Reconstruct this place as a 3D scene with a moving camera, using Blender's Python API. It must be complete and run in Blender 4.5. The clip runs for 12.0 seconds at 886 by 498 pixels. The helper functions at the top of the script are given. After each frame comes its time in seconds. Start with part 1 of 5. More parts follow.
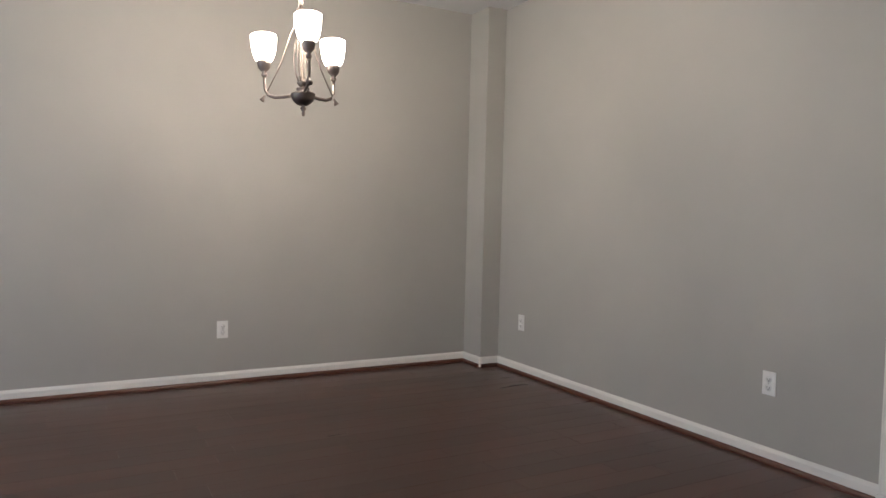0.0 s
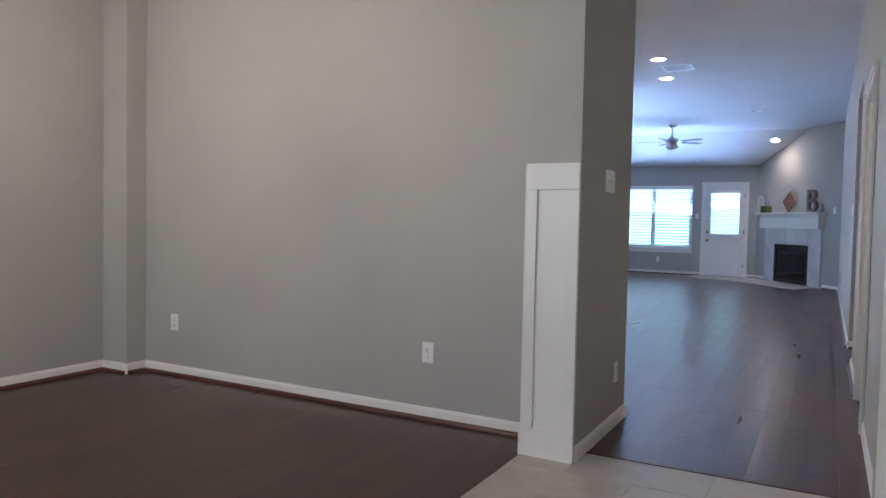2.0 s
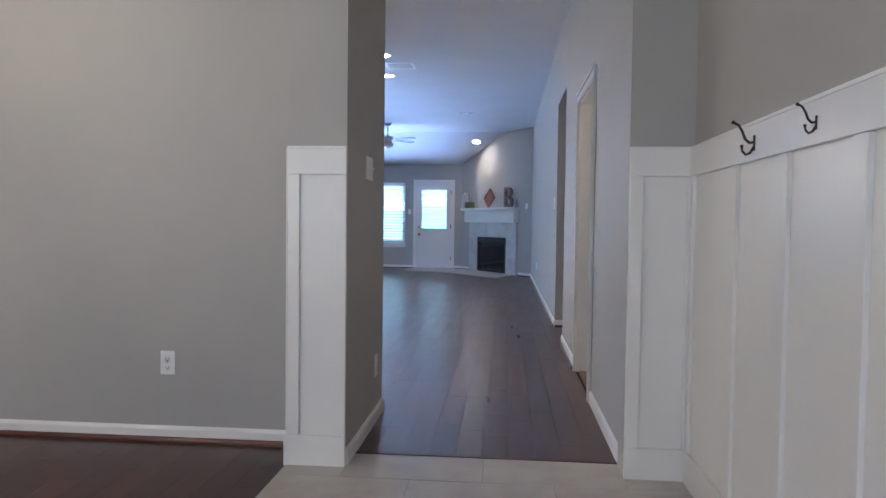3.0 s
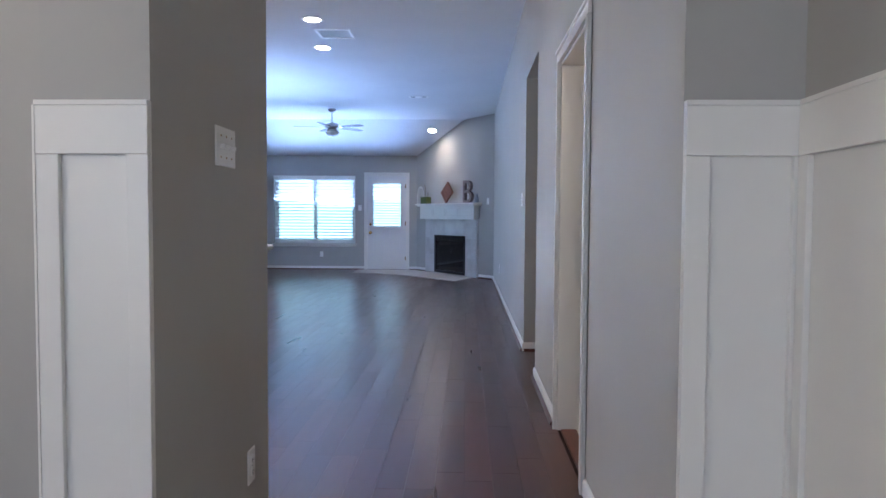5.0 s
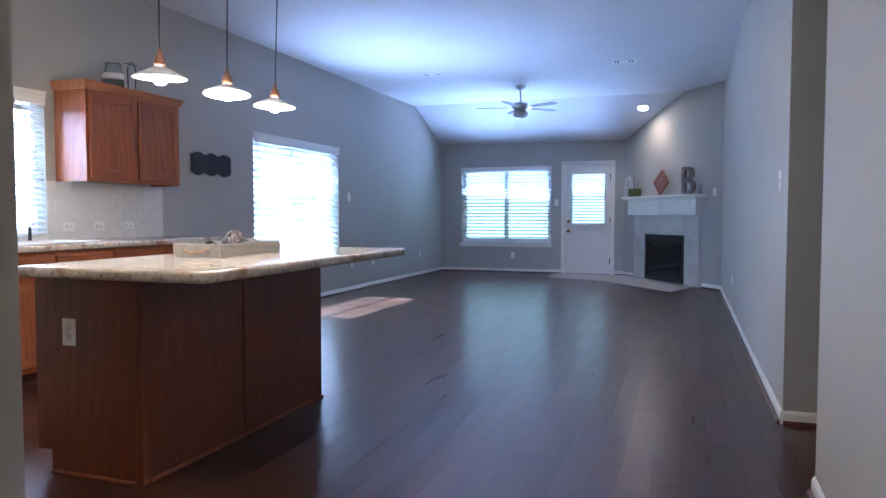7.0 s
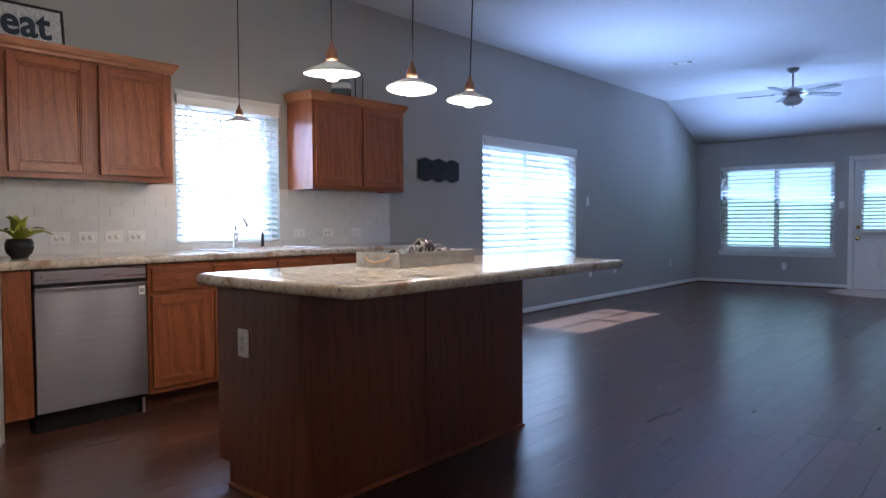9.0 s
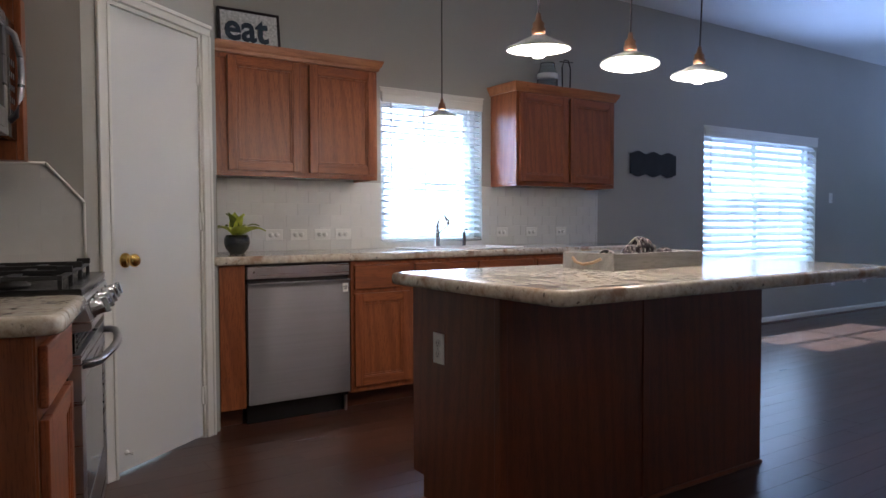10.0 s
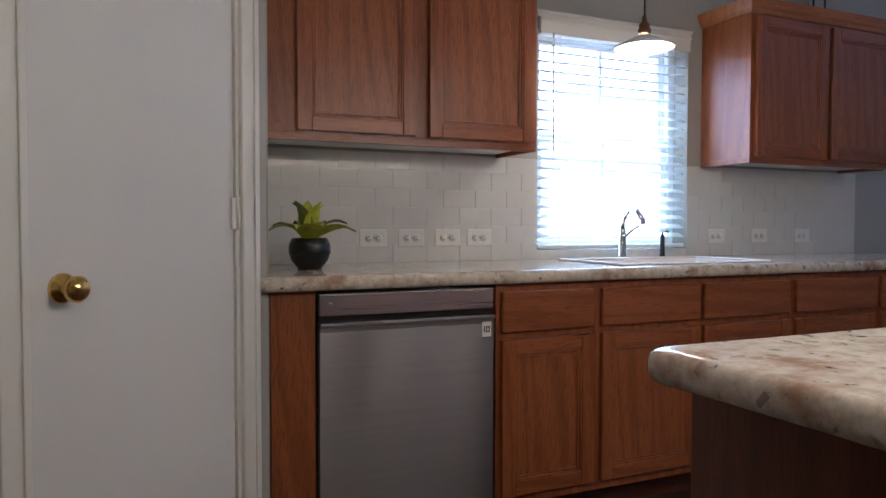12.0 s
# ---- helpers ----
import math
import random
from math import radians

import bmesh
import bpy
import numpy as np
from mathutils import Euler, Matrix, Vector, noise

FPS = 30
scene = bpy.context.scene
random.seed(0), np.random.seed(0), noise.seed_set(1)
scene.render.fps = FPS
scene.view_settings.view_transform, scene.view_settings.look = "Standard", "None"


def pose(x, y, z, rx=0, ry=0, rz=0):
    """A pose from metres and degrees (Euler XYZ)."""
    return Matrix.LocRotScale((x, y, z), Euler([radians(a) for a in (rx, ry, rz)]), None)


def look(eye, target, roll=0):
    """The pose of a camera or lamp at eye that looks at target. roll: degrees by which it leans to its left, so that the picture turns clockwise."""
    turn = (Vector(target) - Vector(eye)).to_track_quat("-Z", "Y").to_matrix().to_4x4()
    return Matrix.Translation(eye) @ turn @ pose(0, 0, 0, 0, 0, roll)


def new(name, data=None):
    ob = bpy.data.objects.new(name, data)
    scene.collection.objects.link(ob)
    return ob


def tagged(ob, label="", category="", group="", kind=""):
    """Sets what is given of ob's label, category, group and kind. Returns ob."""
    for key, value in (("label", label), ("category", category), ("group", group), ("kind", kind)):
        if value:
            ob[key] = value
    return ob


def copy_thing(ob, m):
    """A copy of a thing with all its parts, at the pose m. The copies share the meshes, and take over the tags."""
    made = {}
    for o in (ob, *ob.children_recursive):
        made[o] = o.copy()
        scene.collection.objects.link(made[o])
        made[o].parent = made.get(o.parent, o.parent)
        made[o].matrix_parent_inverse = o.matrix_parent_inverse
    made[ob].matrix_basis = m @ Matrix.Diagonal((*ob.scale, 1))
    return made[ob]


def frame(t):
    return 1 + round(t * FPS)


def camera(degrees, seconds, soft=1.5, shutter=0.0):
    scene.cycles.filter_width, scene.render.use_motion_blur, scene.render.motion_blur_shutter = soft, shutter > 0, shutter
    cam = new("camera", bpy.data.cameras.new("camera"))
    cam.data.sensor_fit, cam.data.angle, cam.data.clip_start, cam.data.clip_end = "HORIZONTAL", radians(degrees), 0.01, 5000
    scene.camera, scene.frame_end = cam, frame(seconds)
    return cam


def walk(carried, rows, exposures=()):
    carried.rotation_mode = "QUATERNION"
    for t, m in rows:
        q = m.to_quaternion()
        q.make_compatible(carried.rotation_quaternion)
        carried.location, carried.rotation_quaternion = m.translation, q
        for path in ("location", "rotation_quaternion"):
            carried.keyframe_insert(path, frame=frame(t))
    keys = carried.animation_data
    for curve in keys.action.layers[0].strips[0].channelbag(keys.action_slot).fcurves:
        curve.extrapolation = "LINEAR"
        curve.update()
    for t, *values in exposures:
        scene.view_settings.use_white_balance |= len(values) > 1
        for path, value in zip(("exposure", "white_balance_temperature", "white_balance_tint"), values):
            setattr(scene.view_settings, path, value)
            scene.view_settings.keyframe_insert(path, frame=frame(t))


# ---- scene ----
cam = camera(64.6, 12.0)
PATH = [
    (0, (1.056, 0.642, 1.152), (2.02, 2.392, 1.055), 1.3),
    (0.5, (0.923, 0.64, 1.166), (2.004, 2.32, 1.07), 1.4),
    (1, (0.921, 0.623, 1.17), (2.069, 2.258, 1.074), 1.4),
    (1.5, (0.854, 0.67, 1.126), (2.242, 2.108, 1.037), 1.4),
    (2, (0.65, 0.855, 1.125), (2.404, 1.814, 1.043), 1.15),
    (2.5, (0.689, 1.076, 1.095), (2.641, 1.508, 1.02), 1.0),
    (3, (0.794, 1.171, 1.075), (2.785, 1.347, 1.001), 0.7),
    (3.5, (1.01, 1.254, 1.097), (3.008, 1.314, 1.02), 0.6),
    (5.5, (2.711, 1.115, 1.143), (4.707, 1.19, 1.044), 0.3),
    (6, (3.219, 1.133, 1.113), (5.211, 1.283, 1.015), 0.2),
    (6.5, (3.711, 1.11, 1.122), (5.665, 1.526, 1.025), -0.1),
    (7, (4.14, 1.142, 1.112), (6.028, 1.795, 1.013), -0.0),
    (7.5, (4.474, 1.181, 1.077), (6.27, 2.055, 0.981), -0.2),
    (7.7, (4.591, 1.164, 1.092), (6.314, 2.175, 0.996), -0.2),
    (9.3, (4.775, 1.141, 1.11), (6.221, 2.521, 1.034), -0.3),
    (9.5, (4.81, 1.18, 1.098), (6.159, 2.654, 1.025), -0.3),
    (10, (4.966, 1.397, 1.087), (6.069, 3.063, 1.013), -0.2),
    (10.5, (5.141, 1.703, 1.096), (6.034, 3.491, 1.018), -0.1),
    (11, (5.337, 2.095, 1.097), (6.058, 3.959, 1.027), -0.3),
    (11.5, (5.469, 2.554, 1.101), (6.103, 4.449, 1.029), -0.2),
    (12, (5.636, 2.976, 1.068), (6.443, 4.805, 1.0), 0.1),
]
EXPOSURES = ((0, 0.65, 6400, 10), (2.5, 0.62, 6100, 12), (3.5, 0.68, 5950, 12), (6.0, 0.75, 5900, 12), (6.5, 0.6, 5950, 13), (7.5, 0.58, 5950, 13), (9.5, -0.22, 6080, 12), (10.5, -0.38, 6100, 12), (12, -0.45, 6050, 12))
walk(cam, [(t, look(eye, target, roll)) for t, eye, target, roll in PATH], EXPOSURES)

# ---- world, sun, large lights ----
world = bpy.data.worlds.new("world")
scene.world = world
world.use_nodes = True
wn, wl = world.node_tree.nodes, world.node_tree.links
sky = wn.new("ShaderNodeTexSky")
sky.sky_type, sky.sun_disc = "NISHITA", False
SUN_ELEV, SUN_AZ = 53.0, 4.0  # the sun stands over +y, a little to +x
sky.sun_elevation, sky.sun_rotation = radians(SUN_ELEV), radians(SUN_AZ)
wl.new(sky.outputs[0], wn["Background"].inputs[0])
wn["Background"].inputs[1].default_value = 0.12
sun = new("sun", bpy.data.lights.new("sun", "SUN"))
sun.data.energy, sun.data.angle, sun.data.color = 36.0, radians(0.5), (0.52, 0.8, 1.0)
sd = Vector((math.sin(radians(SUN_AZ)) * math.cos(radians(SUN_ELEV)), math.cos(radians(SUN_AZ)) * math.cos(radians(SUN_ELEV)), math.sin(radians(SUN_ELEV))))
sun.matrix_world = look(tuple(sd * 30), (0, 0, 0))


def window_light(name, centre, towards, width, height, watts, colour):
    """The sky's light in a window's opening."""
    ob = new(name, bpy.data.lights.new(name, "AREA"))
    ob.data.shape, ob.data.size, ob.data.size_y = "RECTANGLE", width, height
    ob.data.energy, ob.data.color = watts, colour
    ob.matrix_world = look(centre, towards)
    return ob


def bulb(name, place, watts, colour, radius=0.03):
    ob = new(name, bpy.data.lights.new(name, "POINT"))
    ob.data.energy, ob.data.color, ob.data.shadow_soft_size = watts, colour, radius
    ob.location = place
    return ob


DAY = (0.36, 0.54, 1.0)
window_light("sky_kitchen_window", (7.735, 5.87, 1.49), (7.735, 0, 1.49), 1.0, 1.15, 84, (0.48, 0.63, 1.0)).data.spread = radians(110)
window_light("sky_side_window", (11.87, 5.87, 1.32), (11.87, 0, 1.32), 2.1, 1.45, 55, (0.48, 0.63, 1.0))
# light that the blinds throw upwards into the room
for nm, centre, towards, w, h, watts in (("far", (17.13, 4.415, 1.29), (14.6, 4.2, 4.0), 1.76, 1.44, 58), ("door", (17.16, 2.85, 1.43), (14.6, 2.85, 4.15), 0.56, 0.86, 13), ("side", (11.89, 5.62, 1.32), (11.5, 3.35, 4.0), 1.98, 1.36, 58)):
    window_light("sky_%s_blind" % nm, centre, towards, w, h, watts, DAY).data.spread = radians(90 if nm != "side" else 98)
window_light("sky_far_window", (17.42, 4.415, 1.29), (0, 4.415, 1.29), 1.76, 1.44, 10, (0.5, 0.86, 1.0))
window_light("sky_door_window", (17.345, 2.85, 1.4), (0, 2.85, 1.4), 0.58, 0.94, 2.4, (0.5, 0.86, 1.0))
window_light("sky_dining_window", (-1.5, 3.6, 1.45), (5, 3.6, 1.45), 1.9, 1.6, 22, (0.76, 0.82, 1.0))
window_light("sky_entry_window", (-1.5, 1.2, 1.5), (5, 1.2, 1.5), 0.8, 1.3, 14, (0.72, 0.77, 1.0))
bulb("side_room_bulb", (5.5, -0.5, 2.2), 20, (1.0, 0.8, 0.62), 0.08)

# ---- materials ----


def nodes_of(name):
    m = bpy.data.materials.new(name)
    m.use_nodes = True
    return m, m.node_tree.nodes, m.node_tree.links, m.node_tree.nodes["Principled BSDF"]


def coords(n, l, scale=(1, 1, 1), turn=(0, 0, 0)):
    tc, mp = n.new("ShaderNodeTexCoord"), n.new("ShaderNodeMapping")
    mp.inputs["Scale"].default_value, mp.inputs["Rotation"].default_value = scale, turn
    l.new(tc.outputs["Object"], mp.inputs["Vector"])
    return mp.outputs["Vector"]


def noise_tex(n, l, vec, scale, detail=4.0, rough=0.55):
    t = n.new("ShaderNodeTexNoise")
    t.inputs["Scale"].default_value, t.inputs["Detail"].default_value, t.inputs["Roughness"].default_value = scale, detail, rough
    l.new(vec, t.inputs["Vector"])
    return t.outputs["Fac"]


def ramp(n, l, fac, stops):
    r = n.new("ShaderNodeValToRGB")
    while len(r.color_ramp.elements) < len(stops):
        r.color_ramp.elements.new(0.5)
    for e, (p, c) in zip(r.color_ramp.elements, stops):
        e.position, e.color = p, (*c, 1)
    l.new(fac, r.inputs["Fac"])
    return r.outputs["Color"]


def blend(n, l, fac, a, b, mode="MIX"):
    m = n.new("ShaderNodeMix")
    m.data_type, m.blend_type = "RGBA", mode
    for sock, v in ((m.inputs[0], fac), (m.inputs[6], a), (m.inputs[7], b)):
        if isinstance(v, (int, float)):
            sock.default_value = v
        elif isinstance(v, tuple):
            sock.default_value = (*v, 1)
        else:
            l.new(v, sock)
    return m.outputs[2]


def bump(n, l, b, height, strength=0.2, dist=0.002):
    k = n.new("ShaderNodeBump")
    k.inputs["Strength"].default_value, k.inputs["Distance"].default_value = strength, dist
    l.new(height, k.inputs["Height"])
    l.new(k.outputs["Normal"], b.inputs["Normal"])


def spread(n, l, fac, lo, hi):
    m = n.new("ShaderNodeMapRange")
    m.inputs["To Min"].default_value, m.inputs["To Max"].default_value = lo, hi
    l.new(fac, m.inputs["Value"])
    return m.outputs["Result"]


def paint(name, colour, rough=0.6, var=0.04, texture=0.12, scale=180.0, sheen=0.5):
    """Rolled wall paint or enamel: faint orange-peel relief, slow unevenness."""
    m, n, l, b = nodes_of(name)
    v = coords(n, l)
    slow = noise_tex(n, l, v, 1.3, 3)
    dark = tuple(c * (1 - var) for c in colour)
    light = tuple(min(1, c * (1 + var)) for c in colour)
    l.new(ramp(n, l, slow, [(0.3, dark), (0.7, light)]), b.inputs["Base Color"])
    fine = noise_tex(n, l, v, scale, 2)
    l.new(spread(n, l, slow, rough - 0.05, rough + 0.05), b.inputs["Roughness"])
    b.inputs["Specular IOR Level"].default_value = sheen
    bump(n, l, b, fine, texture, 0.001)
    return m


def metal(name, colour, rough=0.25, brushed=None, stretch=0.0):
    m, n, l, b = nodes_of(name)
    b.inputs["Metallic"].default_value = 1.0
    v = coords(n, l, brushed or (1, 1, 1))
    f = noise_tex(n, l, v, 60 if brushed else 12, 3)
    l.new(spread(n, l, f, rough - 0.07, rough + 0.09), b.inputs["Roughness"])
    l.new(ramp(n, l, f, [(0.25, tuple(c * 0.88 for c in colour)), (0.75, colour)]), b.inputs["Base Color"])
    if brushed:
        bump(n, l, b, f, 0.05, 0.0005)
    if stretch:
        b.inputs["Anisotropic"].default_value = stretch
        along = n.new("ShaderNodeCombineXYZ")
        along.inputs["X"].default_value = 1.0
        b.inputs["Anisotropic Rotation"].default_value = 0.25
        l.new(along.outputs[0], b.inputs["Tangent"])
    return m


def plain(name, colour, rough=0.5, var=0.08, scale=25.0, bumpiness=0.05):
    m, n, l, b = nodes_of(name)
    v = coords(n, l)
    f = noise_tex(n, l, v, scale, 4)
    l.new(ramp(n, l, f, [(0.3, tuple(c * (1 - var) for c in colour)), (0.7, tuple(min(1, c * (1 + var)) for c in colour))]), b.inputs["Base Color"])
    b.inputs["Roughness"].default_value = rough
    bump(n, l, b, f, bumpiness, 0.001)
    return m


def oak(name, grain="z", light=(0.32, 0.096, 0.032), dark=(0.12, 0.030, 0.010)):
    """Stained oak with long grain, cathedral bands and pores."""
    m, n, l, b = nodes_of(name)
    sc = {"z": (1, 1, 0.09), "x": (0.09, 1, 1), "y": (1, 0.09, 1)}[grain]
    info = n.new("ShaderNodeObjectInfo")
    v0 = coords(n, l, sc)
    add = n.new("ShaderNodeVectorMath")
    add.operation = "ADD"
    mul = n.new("ShaderNodeVectorMath")
    mul.operation = "SCALE"
    mul.inputs[0].default_value = (3.1, 5.7, 2.3)
    l.new(info.outputs["Random"], mul.inputs["Scale"])
    l.new(v0, add.inputs[0]), l.new(mul.outputs[0], add.inputs[1])
    v = add.outputs[0]
    wide = noise_tex(n, l, v, 7.0, 3)
    wave = n.new("ShaderNodeTexWave")
    wave.wave_type, wave.bands_direction = "BANDS", "DIAGONAL"
    wave.inputs["Scale"].default_value, wave.inputs["Distortion"].default_value = 9.0, 9.0
    wave.inputs["Detail"].default_value, wave.inputs["Detail Scale"].default_value = 3.0, 1.2
    l.new(v, wave.inputs["Vector"])
    pores = noise_tex(n, l, v, 220.0, 3, 0.7)
    mid = tuple((a + c) / 2 for a, c in zip(light, dark))
    c1 = ramp(n, l, wave.outputs["Fac"], [(0.0, mid), (0.6, light)])
    c2 = blend(n, l, spread(n, l, wide, 0.0, 0.55), c1, mid)
    c3 = blend(n, l, ramp(n, l, pores, [(0.32, (0.75,) * 3), (0.5, (0, 0, 0))]), c2, dark)
    l.new(c3, b.inputs["Base Color"])
    l.new(spread(n, l, wide, 0.3, 0.42), b.inputs["Roughness"])
    bump(n, l, b, pores, 0.12, 0.001)
    return m


def plank_material(name, source):
    """Dark hand-scraped hardwood; every board has its own tone."""
    m, n, l, b = nodes_of(name)
    rnd = n.new("ShaderNodeObjectInfo").outputs["Random"] if source == "object" else n.new("ShaderNodeNewGeometry").outputs["Random Per Island"]
    tc = n.new("ShaderNodeTexCoord")
    off = n.new("ShaderNodeVectorMath")
    off.operation = "SCALE"
    off.inputs[0].default_value = (7.3, 11.9, 3.1)
    l.new(rnd, off.inputs["Scale"])
    geo = n.new("ShaderNodeNewGeometry")
    add = n.new("ShaderNodeVectorMath")
    add.operation = "ADD"
    l.new(geo.outputs["Position"], add.inputs[0]), l.new(off.outputs[0], add.inputs[1])
    mp = n.new("ShaderNodeMapping")
    mp.inputs["Scale"].default_value = (0.12, 1, 1)
    l.new(add.outputs[0], mp.inputs["Vector"])
    v = mp.outputs["Vector"]
    grain = noise_tex(n, l, v, 55.0, 5, 0.65)
    broad = noise_tex(n, l, v, 9.0, 3)
    tone = ramp(n, l, rnd, [(0.0, (0.04, 0.0155, 0.0095)), (0.5, (0.056, 0.021, 0.0125)), (0.85, (0.072, 0.027, 0.016)), (1.0, (0.092, 0.036, 0.022))])
    c = blend(n, l, ramp(n, l, grain, [(0.3, (0.45,) * 3), (0.7, (0, 0, 0))]), tone, (0.036, 0.014, 0.009))
    c = blend(n, l, spread(n, l, broad, 0.0, 0.45), c, (0.075, 0.027, 0.016))
    l.new(c, b.inputs["Base Color"])
    l.new(spread(n, l, broad, 0.24, 0.36), b.inputs["Roughness"])
    b.inputs["Coat Weight"].default_value = 0.1
    b.inputs["Coat Roughness"].default_value = 0.25
    sc = noise_tex(n, l, v, 22.0, 2)
    bump(n, l, b, blend(n, l, 0.5, grain, sc), 0.06, 0.001)
    return m


def granite(name):
    m, n, l, b = nodes_of(name)
    v = coords(n, l)
    vo = n.new("ShaderNodeTexVoronoi")
    vo.inputs["Scale"].default_value = 70.0
    l.new(v, vo.inputs["Vector"])
    big = noise_tex(n, l, v, 7.0, 5, 0.65)
    small = noise_tex(n, l, v, 38.0, 5, 0.7)
    base = ramp(n, l, small, [(0.3, (0.42, 0.34, 0.26)), (0.5, (0.62, 0.55, 0.45)), (0.7, (0.72, 0.68, 0.6))])
    rust = blend(n, l, ramp(n, l, big, [(0.5, (0, 0, 0)), (0.66, (0.8,) * 3)]), base, (0.3, 0.16, 0.09))
    spots = noise_tex(n, l, v, 24.0, 4, 0.75)
    dark = blend(n, l, ramp(n, l, spots, [(0.62, (0, 0, 0)), (0.7, (0.9,) * 3)]), rust, (0.05, 0.04, 0.038))
    fleck = blend(n, l, ramp(n, l, vo.outputs["Color"], [(0.86, (0, 0, 0)), (0.92, (0.6,) * 3)]), dark, (0.12, 0.09, 0.07))
    l.new(fleck, b.inputs["Base Color"])
    b.inputs["Roughness"].default_value = 0.12
    return m


def stone_tile(name, colour, vein, rough=0.35, scale=5.0):
    m, n, l, b = nodes_of(name)
    info = n.new("ShaderNodeObjectInfo")
    geo = n.new("ShaderNodeNewGeometry")
    off = n.new("ShaderNodeVectorMath")
    off.operation = "SCALE"
    off.inputs[0].default_value = (9.0, 4.0, 6.0)
    l.new(info.outputs["Random"], off.inputs["Scale"])
    add = n.new("ShaderNodeVectorMath")
    add.operation = "ADD"
    l.new(geo.outputs["Position"], add.inputs[0]), l.new(off.outputs[0], add.inputs[1])
    f = noise_tex(n, l, add.outputs[0], scale, 6, 0.62)
    g = noise_tex(n, l, add.outputs[0], 40.0, 4)
    c = ramp(n, l, f, [(0.3, vein), (0.55, colour), (0.8, tuple(min(1, k * 1.12) for k in colour))])
    c = blend(n, l, spread(n, l, info.outputs["Random"], 0.0, 0.35), c, vein)
    l.new(c, b.inputs["Base Color"])
    l.new(spread(n, l, g, rough - 0.08, rough + 0.1), b.inputs["Roughness"])
    bump(n, l, b, g, 0.06, 0.001)
    return m


def glow(name, colour, strength):
    m, n, l, b = nodes_of(name)
    b.inputs["Base Color"].default_value = (*colour, 1)
    b.inputs["Emission Color"].default_value = (*colour, 1)
    b.inputs["Emission Strength"].default_value = strength
    b.inputs["Roughness"].default_value = 0.35
    return m


def glass(name, tint=(1, 1, 1), rough=0.0):
    m, n, l, b = nodes_of(name)
    b.inputs["Base Color"].default_value = (*tint, 1)
    b.inputs["Transmission Weight"].default_value = 1.0
    b.inputs["Roughness"].default_value = rough
    b.inputs["IOR"].default_value = 1.45
    return m


def slat_material(name):
    m, n, l, b = nodes_of(name)
    b.inputs["Base Color"].default_value = (0.82, 0.83, 0.84, 1)
    b.inputs["Roughness"].default_value = 0.45
    tr = n.new("ShaderNodeBsdfTranslucent")
    tr.inputs["Color"].default_value = (0.85, 0.88, 0.9, 1)
    mx = n.new("ShaderNodeMixShader")
    mx.inputs[0].default_value = 0.4
    l.new(b.outputs[0], mx.inputs[1]), l.new(tr.outputs[0], mx.inputs[2])
    l.new(mx.outputs[0], n["Material Output"].inputs["Surface"])
    return m


GREIGE = paint("greige_wall_paint", (0.392, 0.378, 0.345), 0.6)
CEILING = paint("ceiling_paint", (0.66, 0.66, 0.66), 0.85, 0.03, 0.35, 90.0, 0.2)
TRIM = paint("white_trim_enamel", (0.76, 0.74, 0.69), 0.3, 0.03, 0.04, 60.0)
DOOR_WHITE = paint("door_enamel", (0.72, 0.71, 0.69), 0.32, 0.03, 0.05, 60.0)
# island stain, darkened further to put the shade on its back into the colour
OAK_ISLAND = oak("dark_shaded_oak_island", "z", (0.19, 0.052, 0.02), (0.075, 0.019, 0.008))
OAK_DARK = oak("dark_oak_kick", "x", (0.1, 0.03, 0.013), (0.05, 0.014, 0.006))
OAK_PANEL = oak("oak_door_panel", "z", (0.34, 0.105, 0.036), (0.115, 0.029, 0.010))
OAK_CROWN = oak("oak_crown", "x", (0.42, 0.16, 0.065), (0.2, 0.065, 0.025))
SHOE = oak("shoe_moulding_wood", "x", (0.10, 0.03, 0.015), (0.05, 0.015, 0.008))
OAK_Z, OAK_X, OAK_Y = oak("oak_upright", "z"), oak("oak_lying_x", "x"), oak("oak_lying_y", "y")
PLANK_OB, PLANK_ISL = plank_material("dark_hardwood", "object"), plank_material("dark_hardwood_far", "island")
SUBFLOOR = plain("floor_joint", (0.012, 0.007, 0.005), 0.8)
GRANITE = granite("cream_granite")
STEEL = metal("brushed_steel", (0.56, 0.55, 0.56), 0.3, (1, 1, 0.02))
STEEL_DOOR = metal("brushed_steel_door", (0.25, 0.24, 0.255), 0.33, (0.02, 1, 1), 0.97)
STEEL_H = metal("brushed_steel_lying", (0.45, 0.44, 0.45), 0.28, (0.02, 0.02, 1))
CHROME = metal("polished_chrome", (0.75, 0.74, 0.72), 0.12)
BRASS = metal("polished_brass", (0.75, 0.47, 0.14), 0.16)
BRONZE = metal("brushed_nickel_bronze", (0.26, 0.215, 0.19), 0.45)
DARK_METAL = metal("oil_rubbed_iron", (0.06, 0.05, 0.055), 0.42)
COPPER = metal("aged_copper", (0.35, 0.18, 0.11), 0.4)
BLACK = plain("black_enamel", (0.012, 0.012, 0.013), 0.25)
CAST_IRON = plain("cast_iron", (0.02, 0.02, 0.021), 0.6, 0.2, 80, 0.2)
BLACK_GLASS = plain("black_glass", (0.01, 0.01, 0.012), 0.06, 0.02, 5, 0.0)
PLASTIC = plain("white_plastic", (0.78, 0.77, 0.74), 0.35, 0.02, 20, 0.01)
SLOT = plain("dark_slot", (0.03, 0.03, 0.03), 0.7)
DIM_KEY = plain("dim_key", (0.05, 0.05, 0.052), 0.4)
